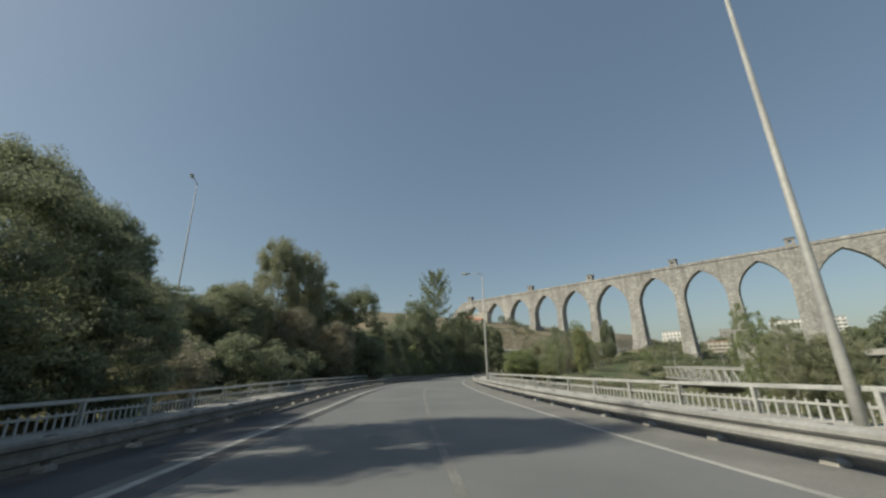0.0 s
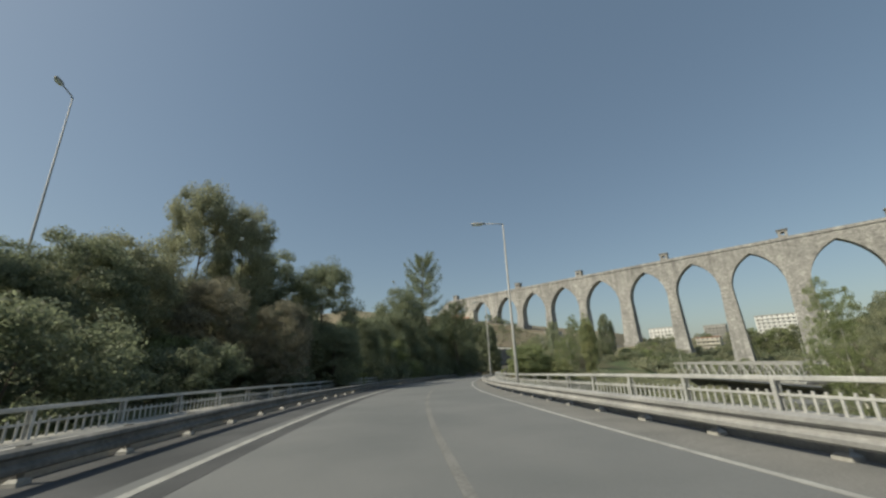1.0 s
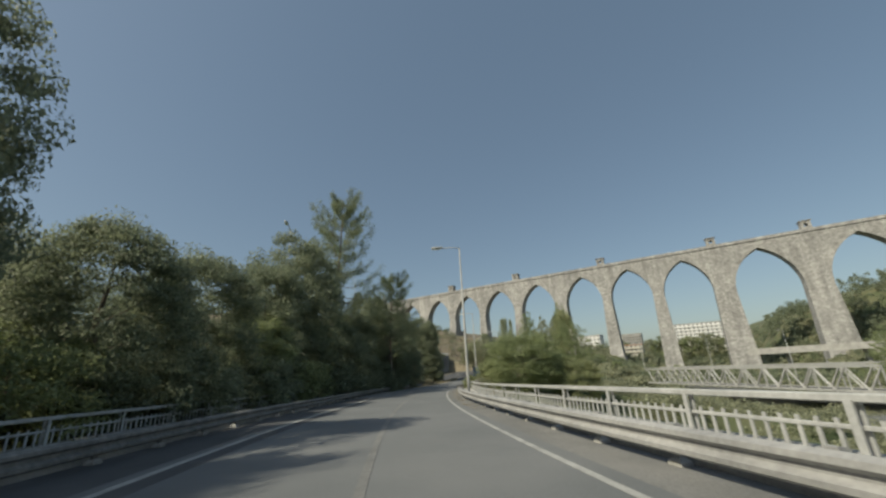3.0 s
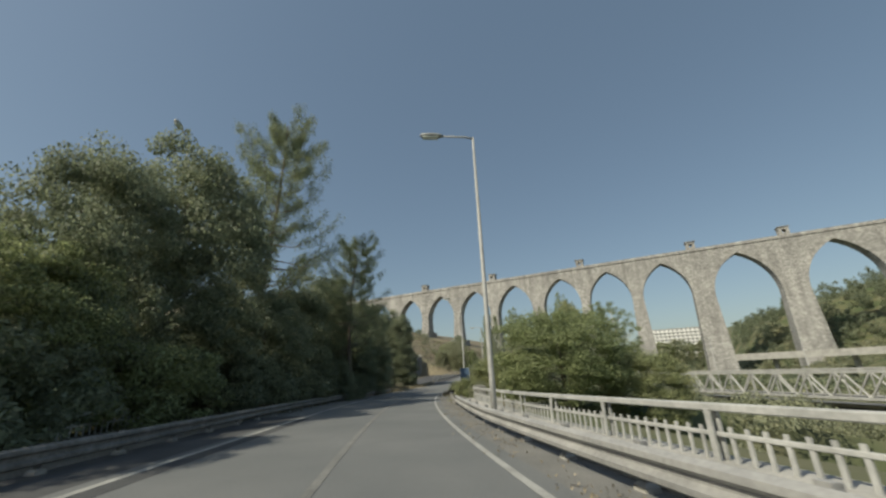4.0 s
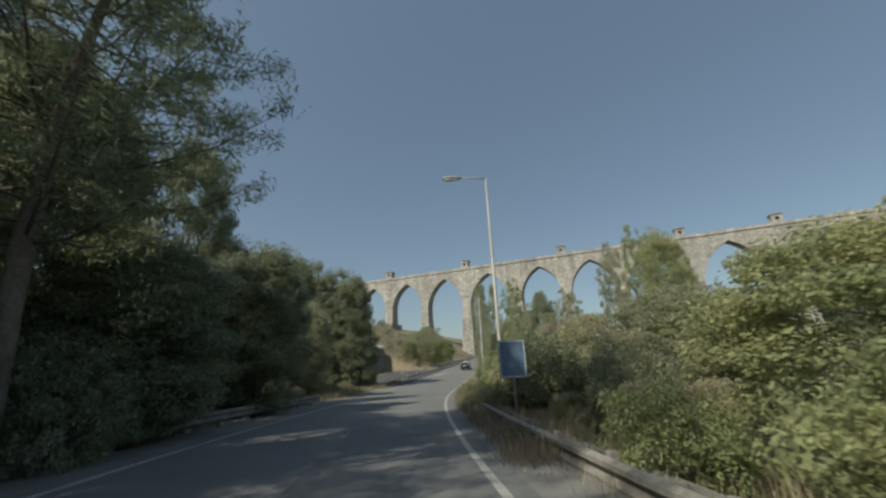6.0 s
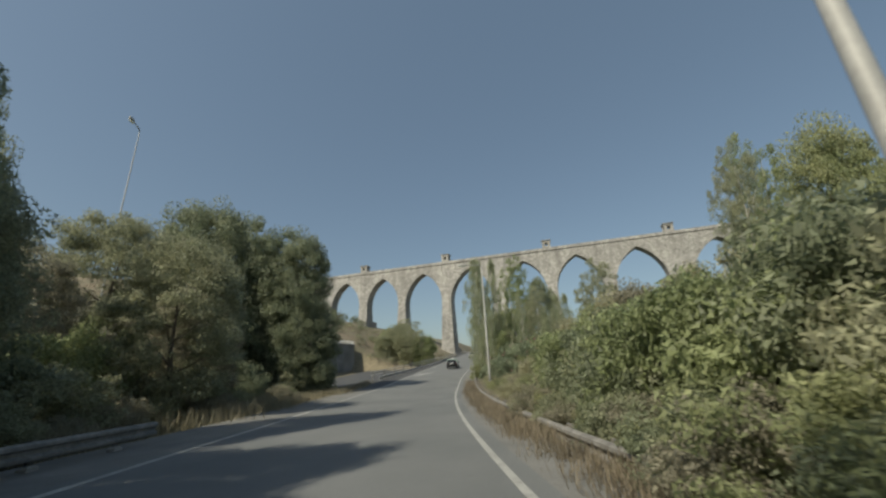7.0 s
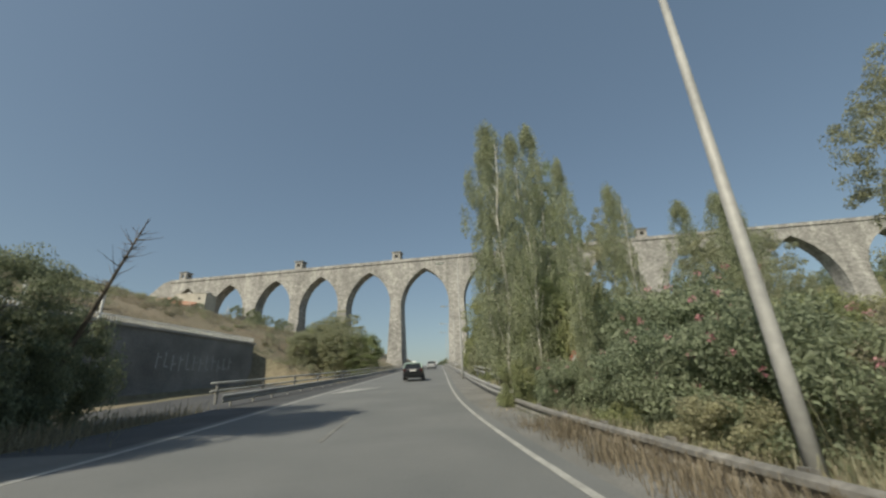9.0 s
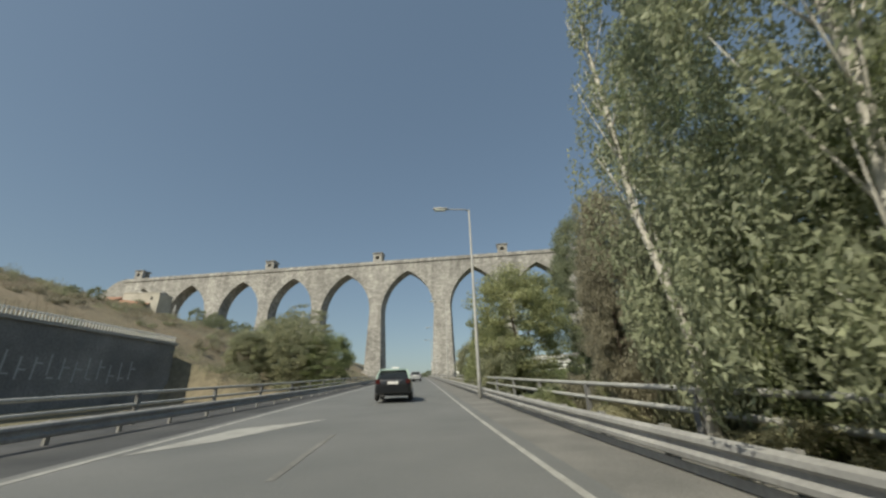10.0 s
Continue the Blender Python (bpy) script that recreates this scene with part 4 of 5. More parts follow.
def barrier(name, label, s0, s1, offset, side, skirt=False, sink=0.0, feet=False, steel=None):
    """A corrugated steel beam on posts; side is -1 when its face looks to smaller offsets."""
    steel = steel or GALV
    base = thing(name, label, "crash barrier", "crash barriers beside the road")
    base.matrix_basis = Matrix.Translation(at(s0, offset(s0)))
    inv = base.matrix_basis.inverted()
    q = s0
    while q < s1 - 0.5:
        e = min(q + 12.0, s1)
        rings = []
        for u in np.linspace(q, e, 7):
            u = float(u)
            o = offset(u)
            ring = [at(u, o - side * x - side * 0.02, (z - 0.76) * 1.05 + 0.51 - sink) for x, z in W_PROFILE] + [at(u, o - side * x + side * -0.006, (z - 0.76) * 1.05 + 0.51 - sink) for x, z in reversed(W_PROFILE)]
            rings.append([inv @ p for p in ring])
        part("beam", Build().loft(rings), steel, base)
        if skirt:
            rings = [[inv @ at(float(u), offset(float(u)) - side * 0.05 + dx, z) for dx, z in ((0, 0.02), (0, 0.13), (0.02, 0.13), (0.02, 0.02))] for u in np.linspace(q, e, 7)]
            part("lower_rail", Build().loft(rings), steel, base)
        q = e
    post = Build().box((0, 0, 0.16 - sink), (0.06, 0.12, 0.7)).box((-0.03 * side, 0, 0.42 - sink), (0.1, 0.1, 0.16)).mesh("post", steel)
    foot = Build().loft([[(x * k, y * k * 1.3, z) for x, y in ((-1, -1), (1, -1), (1, 1), (-1, 1))] for k, z in ((0.1, -0.06), (0.09, 0.05), (0.05, 0.09))]).mesh("foot", CONCRETE)
    u = s0 + 1.0
    while u < s1:
        ob = part("post", post, steel, base)
        ob.matrix_basis = inv @ facing(u, offset(u) + side * 0.07 * -1 + (0.12 if side < 0 else -0.12))
        if feet:
            part("foot", foot, CONCRETE, ob, "pale concrete foot block")
        u += 2.0
    return base


barrier("crash_barrier", "dull galvanised steel crash barrier beside the shoulder", -30, 80, rail_r, -1, feet=True)
barrier("crash_barrier", "weathered steel crash barrier half buried in dry weeds", 80, 147, rail_r, -1, False, 0.22, steel=WORN_SHADE_STEEL)
barrier("crash_barrier", "double-beam galvanised crash barrier along the climb", 147, 300, rail_r, -1, True)
# the darker steel paints this barrier as if under tree shadow
barrier("crash_barrier", "steel crash barrier on the bank side, coloured dark for shade", -30, 114, lambda q: -width(q) - 1.8, 1, feet=True, steel=WORN_SHADE_STEEL)
barrier("crash_barrier", "dark steel crash barrier before the wall", 151, 290, lambda q: -width(q) - float(np.interp(q, [150, 176, 300], [2.8, 1.4, 1.1])), 1)

PICKET = Build().box((0, 0, 0.19), (0.026, 0.052, 0.42)).mesh("picket", CREAM)
PLATE = Build().box((-0.06, 0, 0.29), (0.03, 0.09, 0.64)).box((0.06, 0, 0.29), (0.03, 0.09, 0.64)).mesh("post", CREAM)


def handrail(name, label, s0, s1, offset):
    """A footway rail: stout top bar, middle bar, twin-plate posts and short pickets."""
    base = thing(name, label, "handrail", "handrails of the footways")
    base.matrix_basis = Matrix.Translation(at(s0, offset(s0), 0.15))
    inv = base.matrix_basis.inverted()
    for nm, z, w_, h_ in (("top_rail", 0.63, 0.11, 0.1), ("middle_rail", 0.31, 0.05, 0.055)):
        rings = []
        for u in np.arange(s0, s1 + 0.1, 2.0):
            o = offset(float(u))
            rings.append([inv @ at(float(u), o + dx * w_, 0.15 + z + dz * h_) for dx, dz in ((-0.5, -0.35), (-0.35, -0.5), (0.35, -0.5), (0.5, -0.35), (0.5, 0.35), (0.35, 0.5), (-0.35, 0.5), (-0.5, 0.35))])
        part(nm, Build().loft(rings), CREAM, base)
    u = s0 + 0.4
    k = 0
    while u < s1:
        ob = part("post" if k % 11 == 0 else "picket", PLATE if k % 11 == 0 else PICKET, CREAM, base)
        ob.matrix_basis = inv @ facing(u, offset(u), 0.15)
        u += 0.235
        k += 1
    return base


handrail("handrail", "cream painted steel handrail with short pickets on the footway edge", -12, 82.0, hand_r)
handrail("handrail", "shaded cream steel handrail with short pickets below the trees", -4, 75, lambda q: -width(q) - 5.4)


def two_rail(name, label, s0, s1, offset):
    base = thing(name, label, "railing", "railings behind the barriers")
    base.matrix_basis = Matrix.Translation(at(s0, offset(s0)))
    inv = base.matrix_basis.inverted()
    for z in (0.92, 0.55):
        pts = [inv @ at(float(u), offset(float(u)), z) for u in np.arange(s0, s1 + 0.1, 2.5)]
        part("rail", Build().tube(pts, [0.055] * len(pts), 8), CREAM, base, smooth=True)
    post = Build().box((0, 0, 0.42), (0.1, 0.16, 1.0)).mesh("post", DARKWALL)
    u = s0 + 0.5
    while u < s1:
        ob = part("post", post, DARKWALL, base, "dark concrete post")
        ob.matrix_basis = inv @ facing(u, offset(u))
        u += 4.5
    return base


two_rail("railing", "pale tubular two-bar railing behind the barrier", 150, 290, lambda q: rail_r(q) + 1.5)
two_rail("railing", "shaded tubular two-bar railing in front of the wall", 153, 290, lambda q: -width(q) - float(np.interp(q, [150, 176, 300], [4.6, 3.0, 2.6])))

# the dark asphalt puts the shade on the slip road into its colour
slip = part("slip_road", ribbon(136, 292, -25.5, lambda q: -width(q) - 5.0, -1.0, 0.3), DARK_ASPHALT)
tagged(slip, "lower slip road below the retaining wall, darkened to look shaded", "road", kind="structure")
deck = part("footway", ribbon(-42, 84, lambda q: rail_r(q) + 0.35, lambda q: hand_r(q) + 0.35, 0.15, 0.6), CONCRETE)
tagged(deck, "pale dusty concrete footway along the road edge", "footway", kind="structure")
deck2 = part("footway", ribbon(-42, 76, lambda q: -width(q) - 5.8, lambda q: -width(q) - 2.2, 0.12, 0.5), CONCRETE)
tagged(deck2, "shaded concrete footway below the trees", "footway", kind="structure")
block = thing("parapet_block", "rough concrete parapet end block in a shade-darkened tone", "parapet", at=facing(82.7, 2.9, -0.05))
part("block", Build().loft([[(x * 0.24 * k, y0 + y * 1.1 * k2, z) for x, y, y0 in ((-1, -1, 1.1), (1, -1, 1.1), (1, 1, 1.1), (-1, 1, 1.1))] for k, k2, z in ((1, 1, -0.3), (1, 1, 0.84), (0.9, 0.99, 0.9))]), SHADE_CONCRETE, block)

# ---- signs ----
BLUE = material("sign_blue", (0.085, 0.15, 0.24), (0.12, 0.19, 0.28), 1.5, 0.5, fine=8, speck=0.1)
WHITE = material("white_paint", (0.68, 0.68, 0.66), (0.78, 0.78, 0.76), 1.2, 0.5, fine=10, speck=0.06)
DARK = material("dark_rubber", (0.02, 0.02, 0.02), (0.035, 0.035, 0.035), 3, 0.8)


def road_sign(m, w_, h_, low, label):
    base = thing("road_sign", label, "road sign", at=m)
    panel = part("panel", Build().box((0, -0.04, low + h_ / 2), (w_, 0.03, h_)), BLUE, base)
    for x in (-1, 1):
        part("border", Build().box((x * (w_ / 2 - 0.04), -0.058, low + h_ / 2), (0.025, 0.004, h_ - 0.06)), WHITE, panel, "white border line")
    for z in (low + 0.04, low + h_ - 0.04):
        part("border", Build().box((0, -0.058, z), (w_ - 0.11, 0.004, 0.025)), WHITE, panel, "white border line")
    for z in (low + 0.25, low + h_ - 0.25):
        part("bracket", Build().box((0, -0.012, z), (w_ * 0.7, 0.026, 0.06)), GALV, base)
    part("post", Build().tube([(0, 0.04, -0.5), (0, 0.04, low + h_ - 0.1)], [0.045, 0.045], 10), GALV, base, smooth=True)
    return base


road_sign(facing(103.1, 2.65), 1.05, 1.4, 1.15, "blue rectangular road sign on a grey post among bushes")
road_sign(facing(100.0, -12.0), 1.3, 1.5, 0.7, "blue rectangular road sign in the shade below the trees")

RED = material("sign_red", (0.36, 0.05, 0.05), (0.46, 0.08, 0.07), 2.0, 0.5, fine=9, speck=0.15)


def warning_sign(m, side, low, label):
    """A red-bordered triangle on a thin post."""
    base = thing("warning_sign", label, "road sign", at=m)

    def plate(k, y0, y1):
        rise = side * 0.866
        mid = low + rise / 3
        tri = [(x * side * k, mid + (z - 1 / 3) * rise * k) for x, z in ((-0.46, 0), (0.46, 0), (0.5, 0.07), (0.04, 1), (-0.04, 1), (-0.5, 0.07))]
        return Build().loft([[(x, y, z) for x, z in tri] for y in (y0, y1)])
    panel = part("panel", plate(1.0, -0.05, -0.03), RED, base)
    part("face", plate(0.62, -0.056, -0.051), WHITE, panel, "white inner triangle")
    part("post", Build().tube([(0, 0, -0.4), (0, 0, low + side * 0.8)], [0.03, 0.03], 8), GALV, base, smooth=True)


warning_sign(facing(147.0, 3.95), 0.68, 1.2, "red and white triangular warning sign half hidden in the bushes")


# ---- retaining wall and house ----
wall = thing("retaining_wall", "tall stained concrete retaining wall, tone darkened for shade, with painted scrawls", "wall")
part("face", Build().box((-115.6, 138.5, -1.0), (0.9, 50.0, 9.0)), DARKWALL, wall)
part("coping", Build().box((-115.55, 138.5, 3.62), (1.25, 50.2, 0.28)), CONCRETE, wall, "pale concrete coping")
picket2 = Build().box((0, 0, 0.28), (0.06, 0.1, 0.86)).mesh("picket", WHITE)
fence = thing("wall_fence", "low pale picket fence along the wall top", "fence", at=pose(-115.4, 113.5, 3.76))
part("rail", Build().box((0.07, 25, 0.56), (0.07, 50, 0.1)), WHITE, fence)
for k in range(167):
    part("picket", picket2, WHITE, fence).matrix_basis = pose(0, 0.15 + 0.3 * k, 0)
SCRAWL = material("scrawl_paint", (0.3, 0.32, 0.32), (0.38, 0.4, 0.4), 1.0, 0.8)
for k in range(12):
    y = 147.0 + 1.05 * k
    part("scrawl", Build().box((-115.14, y, 0.2 + 0.25 * math.sin(k * 1.9)), (0.012, 0.14, 1.7)), SCRAWL, wall)
    part("scrawl", Build().box((-115.135, y + 0.3, 0.6 * math.cos(k * 2.3)), (0.012, 0.5, 0.13)), SCRAWL, wall)

GATE_W = material("white_painted_bar", (0.62, 0.62, 0.6), (0.72, 0.72, 0.7), 1.0, 0.6, fine=8, speck=0.1)
gate = thing("gate_frame", "white painted steel gate frame standing on the retaining wall", "gate", at=pose(-117.4, 137.9, 4.0))
for q in ([(0, -3.4, -0.8), (0, -3.4, 2.6)], [(0, 3.4, -0.8), (0, 3.4, 2.6)]):
    part("post", Build().tube([Vector(v) for v in q], [0.13, 0.13], 8), GATE_W, gate)
part("crossbar", Build().tube([Vector((0, -3.5, 2.6)), Vector((0, 3.5, 2.6))], [0.13, 0.13], 8), GATE_W, gate)


TILE = material("red_roof_tiles", (0.3, 0.15, 0.1), (0.4, 0.22, 0.15), 1.0, 0.85, bump=0.4, fine=6)
PLASTER = material("weathered_plaster", (0.4, 0.38, 0.33), (0.52, 0.5, 0.44), 0.3, 0.9, fine=3)
hz = ground_z(-214, 258)
house = thing("house", "weathered plaster house with red tiled lean-to roofs on the hillside", "house", at=pose(-216, 257, hz - 0.6, 0, 0, 10))
part("wall", Build().box((0, 0, 3.6), (14, 8, 8.4)), PLASTER, house)
part("flat_roof", Build().box((0, 0, 7.9), (14.3, 8.3, 0.22)), PLASTER, house)
part("roof_box", Build().box((-2.4, -1.0, 8.5), (1.6, 1.6, 1.0)), WHITE, house, "white roof housing")
part("chimney", Build().loft([[(4.8 + x * k, 0.5 + y * k, z) for x, y in ((-1, -1), (1, -1), (1, 1), (-1, 1))] for k, z in ((1.5, 7.9), (1.4, 8.8), (0.5, 9.6))]), DARKWALL, house, "dark hooded chimney")
part("annex", Build().box((-10.6, -3.0, 1.6), (7.2, 8.0, 6.0)), PLASTER, house)
part("roof", Build().loft([[(x, y, z) for y, z in ((-7.6, 4.4), (-3.0, 6.6), (1.6, 4.4), (1.6, 4.1), (-3.0, 6.2), (-7.6, 4.1))] for x in (-14.6, -7.05)]), TILE, house, "red tiled gable roof")
part("roof", Build().loft([[(x, y, z + (x + 7.0) * -0.14) for y, z in ((-8.6, 3.2), (-4.05, 5.2), (-4.05, 4.9), (-8.6, 2.9))] for x in (-7.0, 4.0)]), TILE, house, "red tiled lean-to roof")
part("lean_to", Build().box((-1.8, -5.9, 0.4), (10.2, 3.6, 4.4)), PLASTER, house)
window = part("window", Build().box((4.2, -4.03, 5.6), (0.9, 0.08, 1.1)), DARK, house, "dark window opening")
part("sill", Build().box((4.2, -4.1, 5.0), (1.2, 0.2, 0.1)), CONCRETE, window)
mast = thing("utility_pole", "thin grey utility pole on the dry hillside", "pole", at=pose(-160, 210.5, ground_z(-160, 210.5) - 0.4, 0, 2))
part("pole", Build().tube([(0, 0, 0), (0, 0, 21.5 - ground_z(-160, 210.5) + 0.4)], [0.17, 0.11], 8), POLE, mast, smooth=True)
part("crossarm", Build().box((0, 0, 20.6 - ground_z(-160, 210.5)), (1.5, 0.12, 0.12)), POLE, mast)


# ---- valley: truss bridge, girder bridge, far road ----
STEEL = material("pale_grey_steel", (0.33, 0.33, 0.32), (0.45, 0.45, 0.43), 0.8, 0.6, 0.1, fine=6, speck=0.15)
GIRDER = material("dark_concrete", (0.1, 0.1, 0.1), (0.16, 0.16, 0.155), 0.5, 0.9, fine=4)
bridge_dir = Vector((-0.553, 0.833, 0)).normalized()
BRIDGE_LEN = 51.0
truss = thing("truss_bridge", "pale grey steel truss footbridge across the valley", "bridge", at=Matrix.Translation((-14.2, 97.1, -7.5)) @ pose(0, 0, 0, 0, 0, math.degrees(math.atan2(-bridge_dir.x, bridge_dir.y))))
PANEL = 2.1
diag = Build().tube([(0, 0, 0), (0, PANEL, 2.85)], [0.12, 0.12], 6).mesh("diagonal", STEEL)
diag_b = Build().tube([(0, PANEL, 0), (0, 0, 2.85)], [0.12, 0.12], 6).mesh("diagonal", STEEL)
upright = Build().box((0, 0, 1.42), (0.13, 0.13, 2.85)).mesh("upright", STEEL)
for x in (-1.9, 1.9):
    for z, h_ in ((0, 0.3), (2.95, 0.26), (3.3, 0.12)):
        part("chord", Build().box((x, BRIDGE_LEN / 2, z), (0.3, BRIDGE_LEN, h_)), STEEL, truss)
    for k in range(24):
        part("diagonal", diag if k % 2 else diag_b, STEEL, truss).matrix_basis = pose(x, k * PANEL, 0.05)
        if k % 2 == 0:
            part("upright", upright, STEEL, truss).matrix_basis = pose(x, k * PANEL, 0.05)
part("deck", Build().box((0, BRIDGE_LEN / 2, -0.1), (3.6, BRIDGE_LEN, 0.25)), GIRDER, truss)
girder = thing("girder_bridge", "dark concrete girder road bridge with a pale edge beam", "bridge", at=truss.matrix_basis @ pose(5.5, 0, -1.2))
part("girder", Build().box((0, 26, -1.3), (6.5, 54, 2.2)), GIRDER, girder)
part("edge_beam", Build().box((-3.4, 26, 0.0), (0.35, 54, 0.35)), CONCRETE, girder, "pale edge beam")
for y in (2.0, 28.0, 52.0):
    part("pier", Build().loft([[(x * 2.6, y + v * k, z) for x, v in ((-1, -1), (1, -1), (1, 1), (-1, 1))] for k, z in ((4.2, -7.5), (1.8, -2.3))]), CONCRETE, girder, "tapered concrete pier")
lower = Build()
rings = []
for k in range(40):
    p, q = Vector((-75 + 3.3 * k, 60 + 1.9 * k, 0)), Vector((1.9, -3.3, 0)).normalized() * 4.0
    rings.append([(*(p + q).xy, ground_z(*(p + q).xy) * 0.0 - 9.9), (*(p - q).xy, -9.9), (*(p - q).xy, -10.9), (*(p + q).xy, -10.9)])
tagged(part("lower_road", Build().loft(rings[8:]), ASPHALT), "grey asphalt road on the valley floor", "road", kind="structure")
over = thing("overpass", "grey concrete overpass with a low parapet in the valley", "bridge", at=pose(24, 214, -1.2, 0, 0, -12))
part("deck", Build().box((0, 0, -0.6), (78, 9, 1.2)), CONCRETE, over)
part("parapet", Build().box((0, -4.4, 0.5), (78, 0.25, 1.0)), CONCRETE, over)
for x in (-28, -8, 12, 32):
    part("pillar", Build().tube([(x, 0, -12), (x, 0, -1.1)], [0.8, 0.8], 12), CONCRETE, over)
for x, y in ((-30, 149), (-15.5, 144), (-46, 158)):
    copy_thing(lamp, pose(x, y, -8.3, 0, 0, 60))


# ---- far buildings ----
PANE = material("shuttered_window", (0.16, 0.17, 0.18), (0.26, 0.26, 0.26), 0.3, 0.5, obj=0.3)


def block_of_flats(m, w_, d_, floors, label, wallmat, roofmat):
    base = thing("apartment_building", label, "building", at=m)
    h_ = floors * 3.0
    part("wall", Build().box((0, 0, h_ / 2 - 9.0), (w_, d_, h_ + 18.0)), wallmat, base)
    part("roof", Build().box((0, 0, h_ + 0.3), (w_ + 0.6, d_ + 0.6, 0.6)), roofmat, base)
    n = max(3, int(w_ / 3.4))
    win = Build().box((0, 0, 0), (1.5, 0.12, 1.3)).mesh("window", PANE)
    for f in range(floors):
        part("balcony", Build().box((0, -d_ / 2 - 0.5, f * 3.0 + 0.55), (w_ - 1.0, 1.0, 1.0)), wallmat, base)
        for k in range(n):
            part("window", win, PANE, base).matrix_basis = pose((k + 0.5) * w_ / n - w_ / 2, -d_ / 2 - 0.04, f * 3.0 + 2.0)
    return base


block_of_flats(pose(-20, 470, 14.0, 0, 0, 4), 50, 12, 5, "long pale apartment block with rows of balconies", WHITE, CONCRETE)
block_of_flats(pose(-87, 545, 8.0), 21, 14, 7, "pale tall apartment block far beyond the arches", CONCRETE, CONCRETE)
block_of_flats(pose(-115, 438, 9.0, 0, 0, -8), 24, 11, 5, "white low apartment block behind the trees", WHITE, CONCRETE)
block_of_flats(pose(-74, 400, 5.0), 17, 10, 2, "cream building with an orange tiled roof", PLASTER, TILE)


# ---- vehicles ----
GLASS_D = material("dark_car_glass", (0.015, 0.018, 0.02), (0.02, 0.024, 0.026), 2, 0.06)
RED = material("tail_light_red", (0.05, 0.012, 0.012), (0.08, 0.016, 0.016), 3, 0.15)
CHROME = material("wheel_alloy", (0.4, 0.4, 0.4), (0.5, 0.5, 0.5), 4, 0.3, 0.8)


def car_paint(name, c):
    m = material(name, c, tuple(v * 1.25 for v in c), 2.0, 0.28, fine=20, speck=0.05)
    m.node_tree.nodes["Principled BSDF"].inputs["Coat Weight"].default_value = 0.6
    return m


def car(m, paint, roof_paint, label, taxi=False):
    """A family hatchback, front towards +y, rear axle behind the origin."""
    base = thing("car", label, "car", "cars on the road", at=m)
    body = Build()
    rings = []
    for y, hw, zb, zt, belt in ((-2.1, 0.66, 0.42, 0.8, 0.86), (-2.06, 0.8, 0.32, 0.86, 0.95), (-1.8, 0.87, 0.26, 0.62, 0.98), (-1.0, 0.89, 0.22, 0.6, 0.97), (0.3, 0.89, 0.22, 0.6, 0.94), (1.2, 0.87, 0.22, 0.58, 0.9), (1.85, 0.82, 0.26, 0.56, 0.78), (2.08, 0.68, 0.36, 0.56, 0.68)):
        rings.append([(-hw * 0.9, y, zb), (-hw, y, zb + 0.12), (-hw * 1.0, y, 0.6), (-hw * 0.97, y, belt - 0.06), (-hw * 0.88, y, belt), (hw * 0.88, y, belt), (hw * 0.97, y, belt - 0.06), (hw, y, 0.6), (hw, y, zb + 0.12), (hw * 0.9, y, zb)])
    part("body", body.loft(rings), paint, base, smooth=True)
    cabin = [(0.93, 0.78, -2.0, 1.15), (1.12, 0.73, -1.85, 0.78), (1.34, 0.64, -1.6, 0.38), (1.42, 0.6, -1.5, 0.22)]
    part("cabin", Build().loft([[(-x, y0, z), (x, y0, z), (x * 1.02, (y0 + y1) / 2, z), (x, y1, z), (-x, y1, z), (-x * 1.02, (y0 + y1) / 2, z)] for z, x, y0, y1 in cabin]), GLASS_D, base, "dark tinted windows")
    part("roof", Build().loft([[(-x, y0, z), (x, y0, z), (x * 1.02, (y0 + y1) / 2, z + 0.0), (x, y1, z), (-x, y1, z), (-x * 1.02, (y0 + y1) / 2, z)] for z, x, y0, y1 in ((1.38, 0.655, -1.68, 0.34), (1.42, 0.64, -1.64, 0.3), (1.47, 0.56, -1.5, 0.16), (1.5, 0.4, -1.25, -0.05))]), roof_paint, base, "pale green roof" if taxi else "", True)
    for sx in (-1, 1):
        part("pillar", Build().tube([(sx * 0.79, -1.97, 0.95), (sx * 0.74, -1.84, 1.16), (sx * 0.64, -1.66, 1.4)], [0.06, 0.055, 0.05], 6), roof_paint, base)
        part("pillar", Build().tube([(sx * 0.79, -0.35, 0.93), (sx * 0.65, -0.4, 1.4)], [0.035, 0.03], 6), paint, base)
        part("pillar", Build().tube([(sx * 0.79, 1.1, 0.93), (sx * 0.64, 0.3, 1.4)], [0.04, 0.035], 6), roof_paint, base)
        part("tail_light", Build().box((sx * 0.72, -2.06, 0.84), (0.2, 0.1, 0.2)), RED, base, "red tail light")
        part("mirror", Build().loft([[(sx * (0.95 + 0.09 * c_), 0.62 + yy, 0.99 + 0.07 * s_) for c_, s_ in ((-1, -0.7), (0, -1), (1, -0.6), (1, 0.6), (0, 1), (-1, 0.7))] for yy in (-0.05, 0.07)]), paint, base)
        for y in (-1.32, 1.3):
            wheel = part("wheel", Build().tube([(sx * 0.7, y, 0.31), (sx * 0.74, y, 0.31), (sx * 0.87, y, 0.31), (sx * 0.9, y, 0.31)], [0.26, 0.31, 0.31, 0.27], 20), DARK, base, smooth=False)
            part("rim", Build().tube([(sx * 0.89, y, 0.31), (sx * 0.915, y, 0.31)], [0.2, 0.18], 14), CHROME, wheel, "alloy rim")
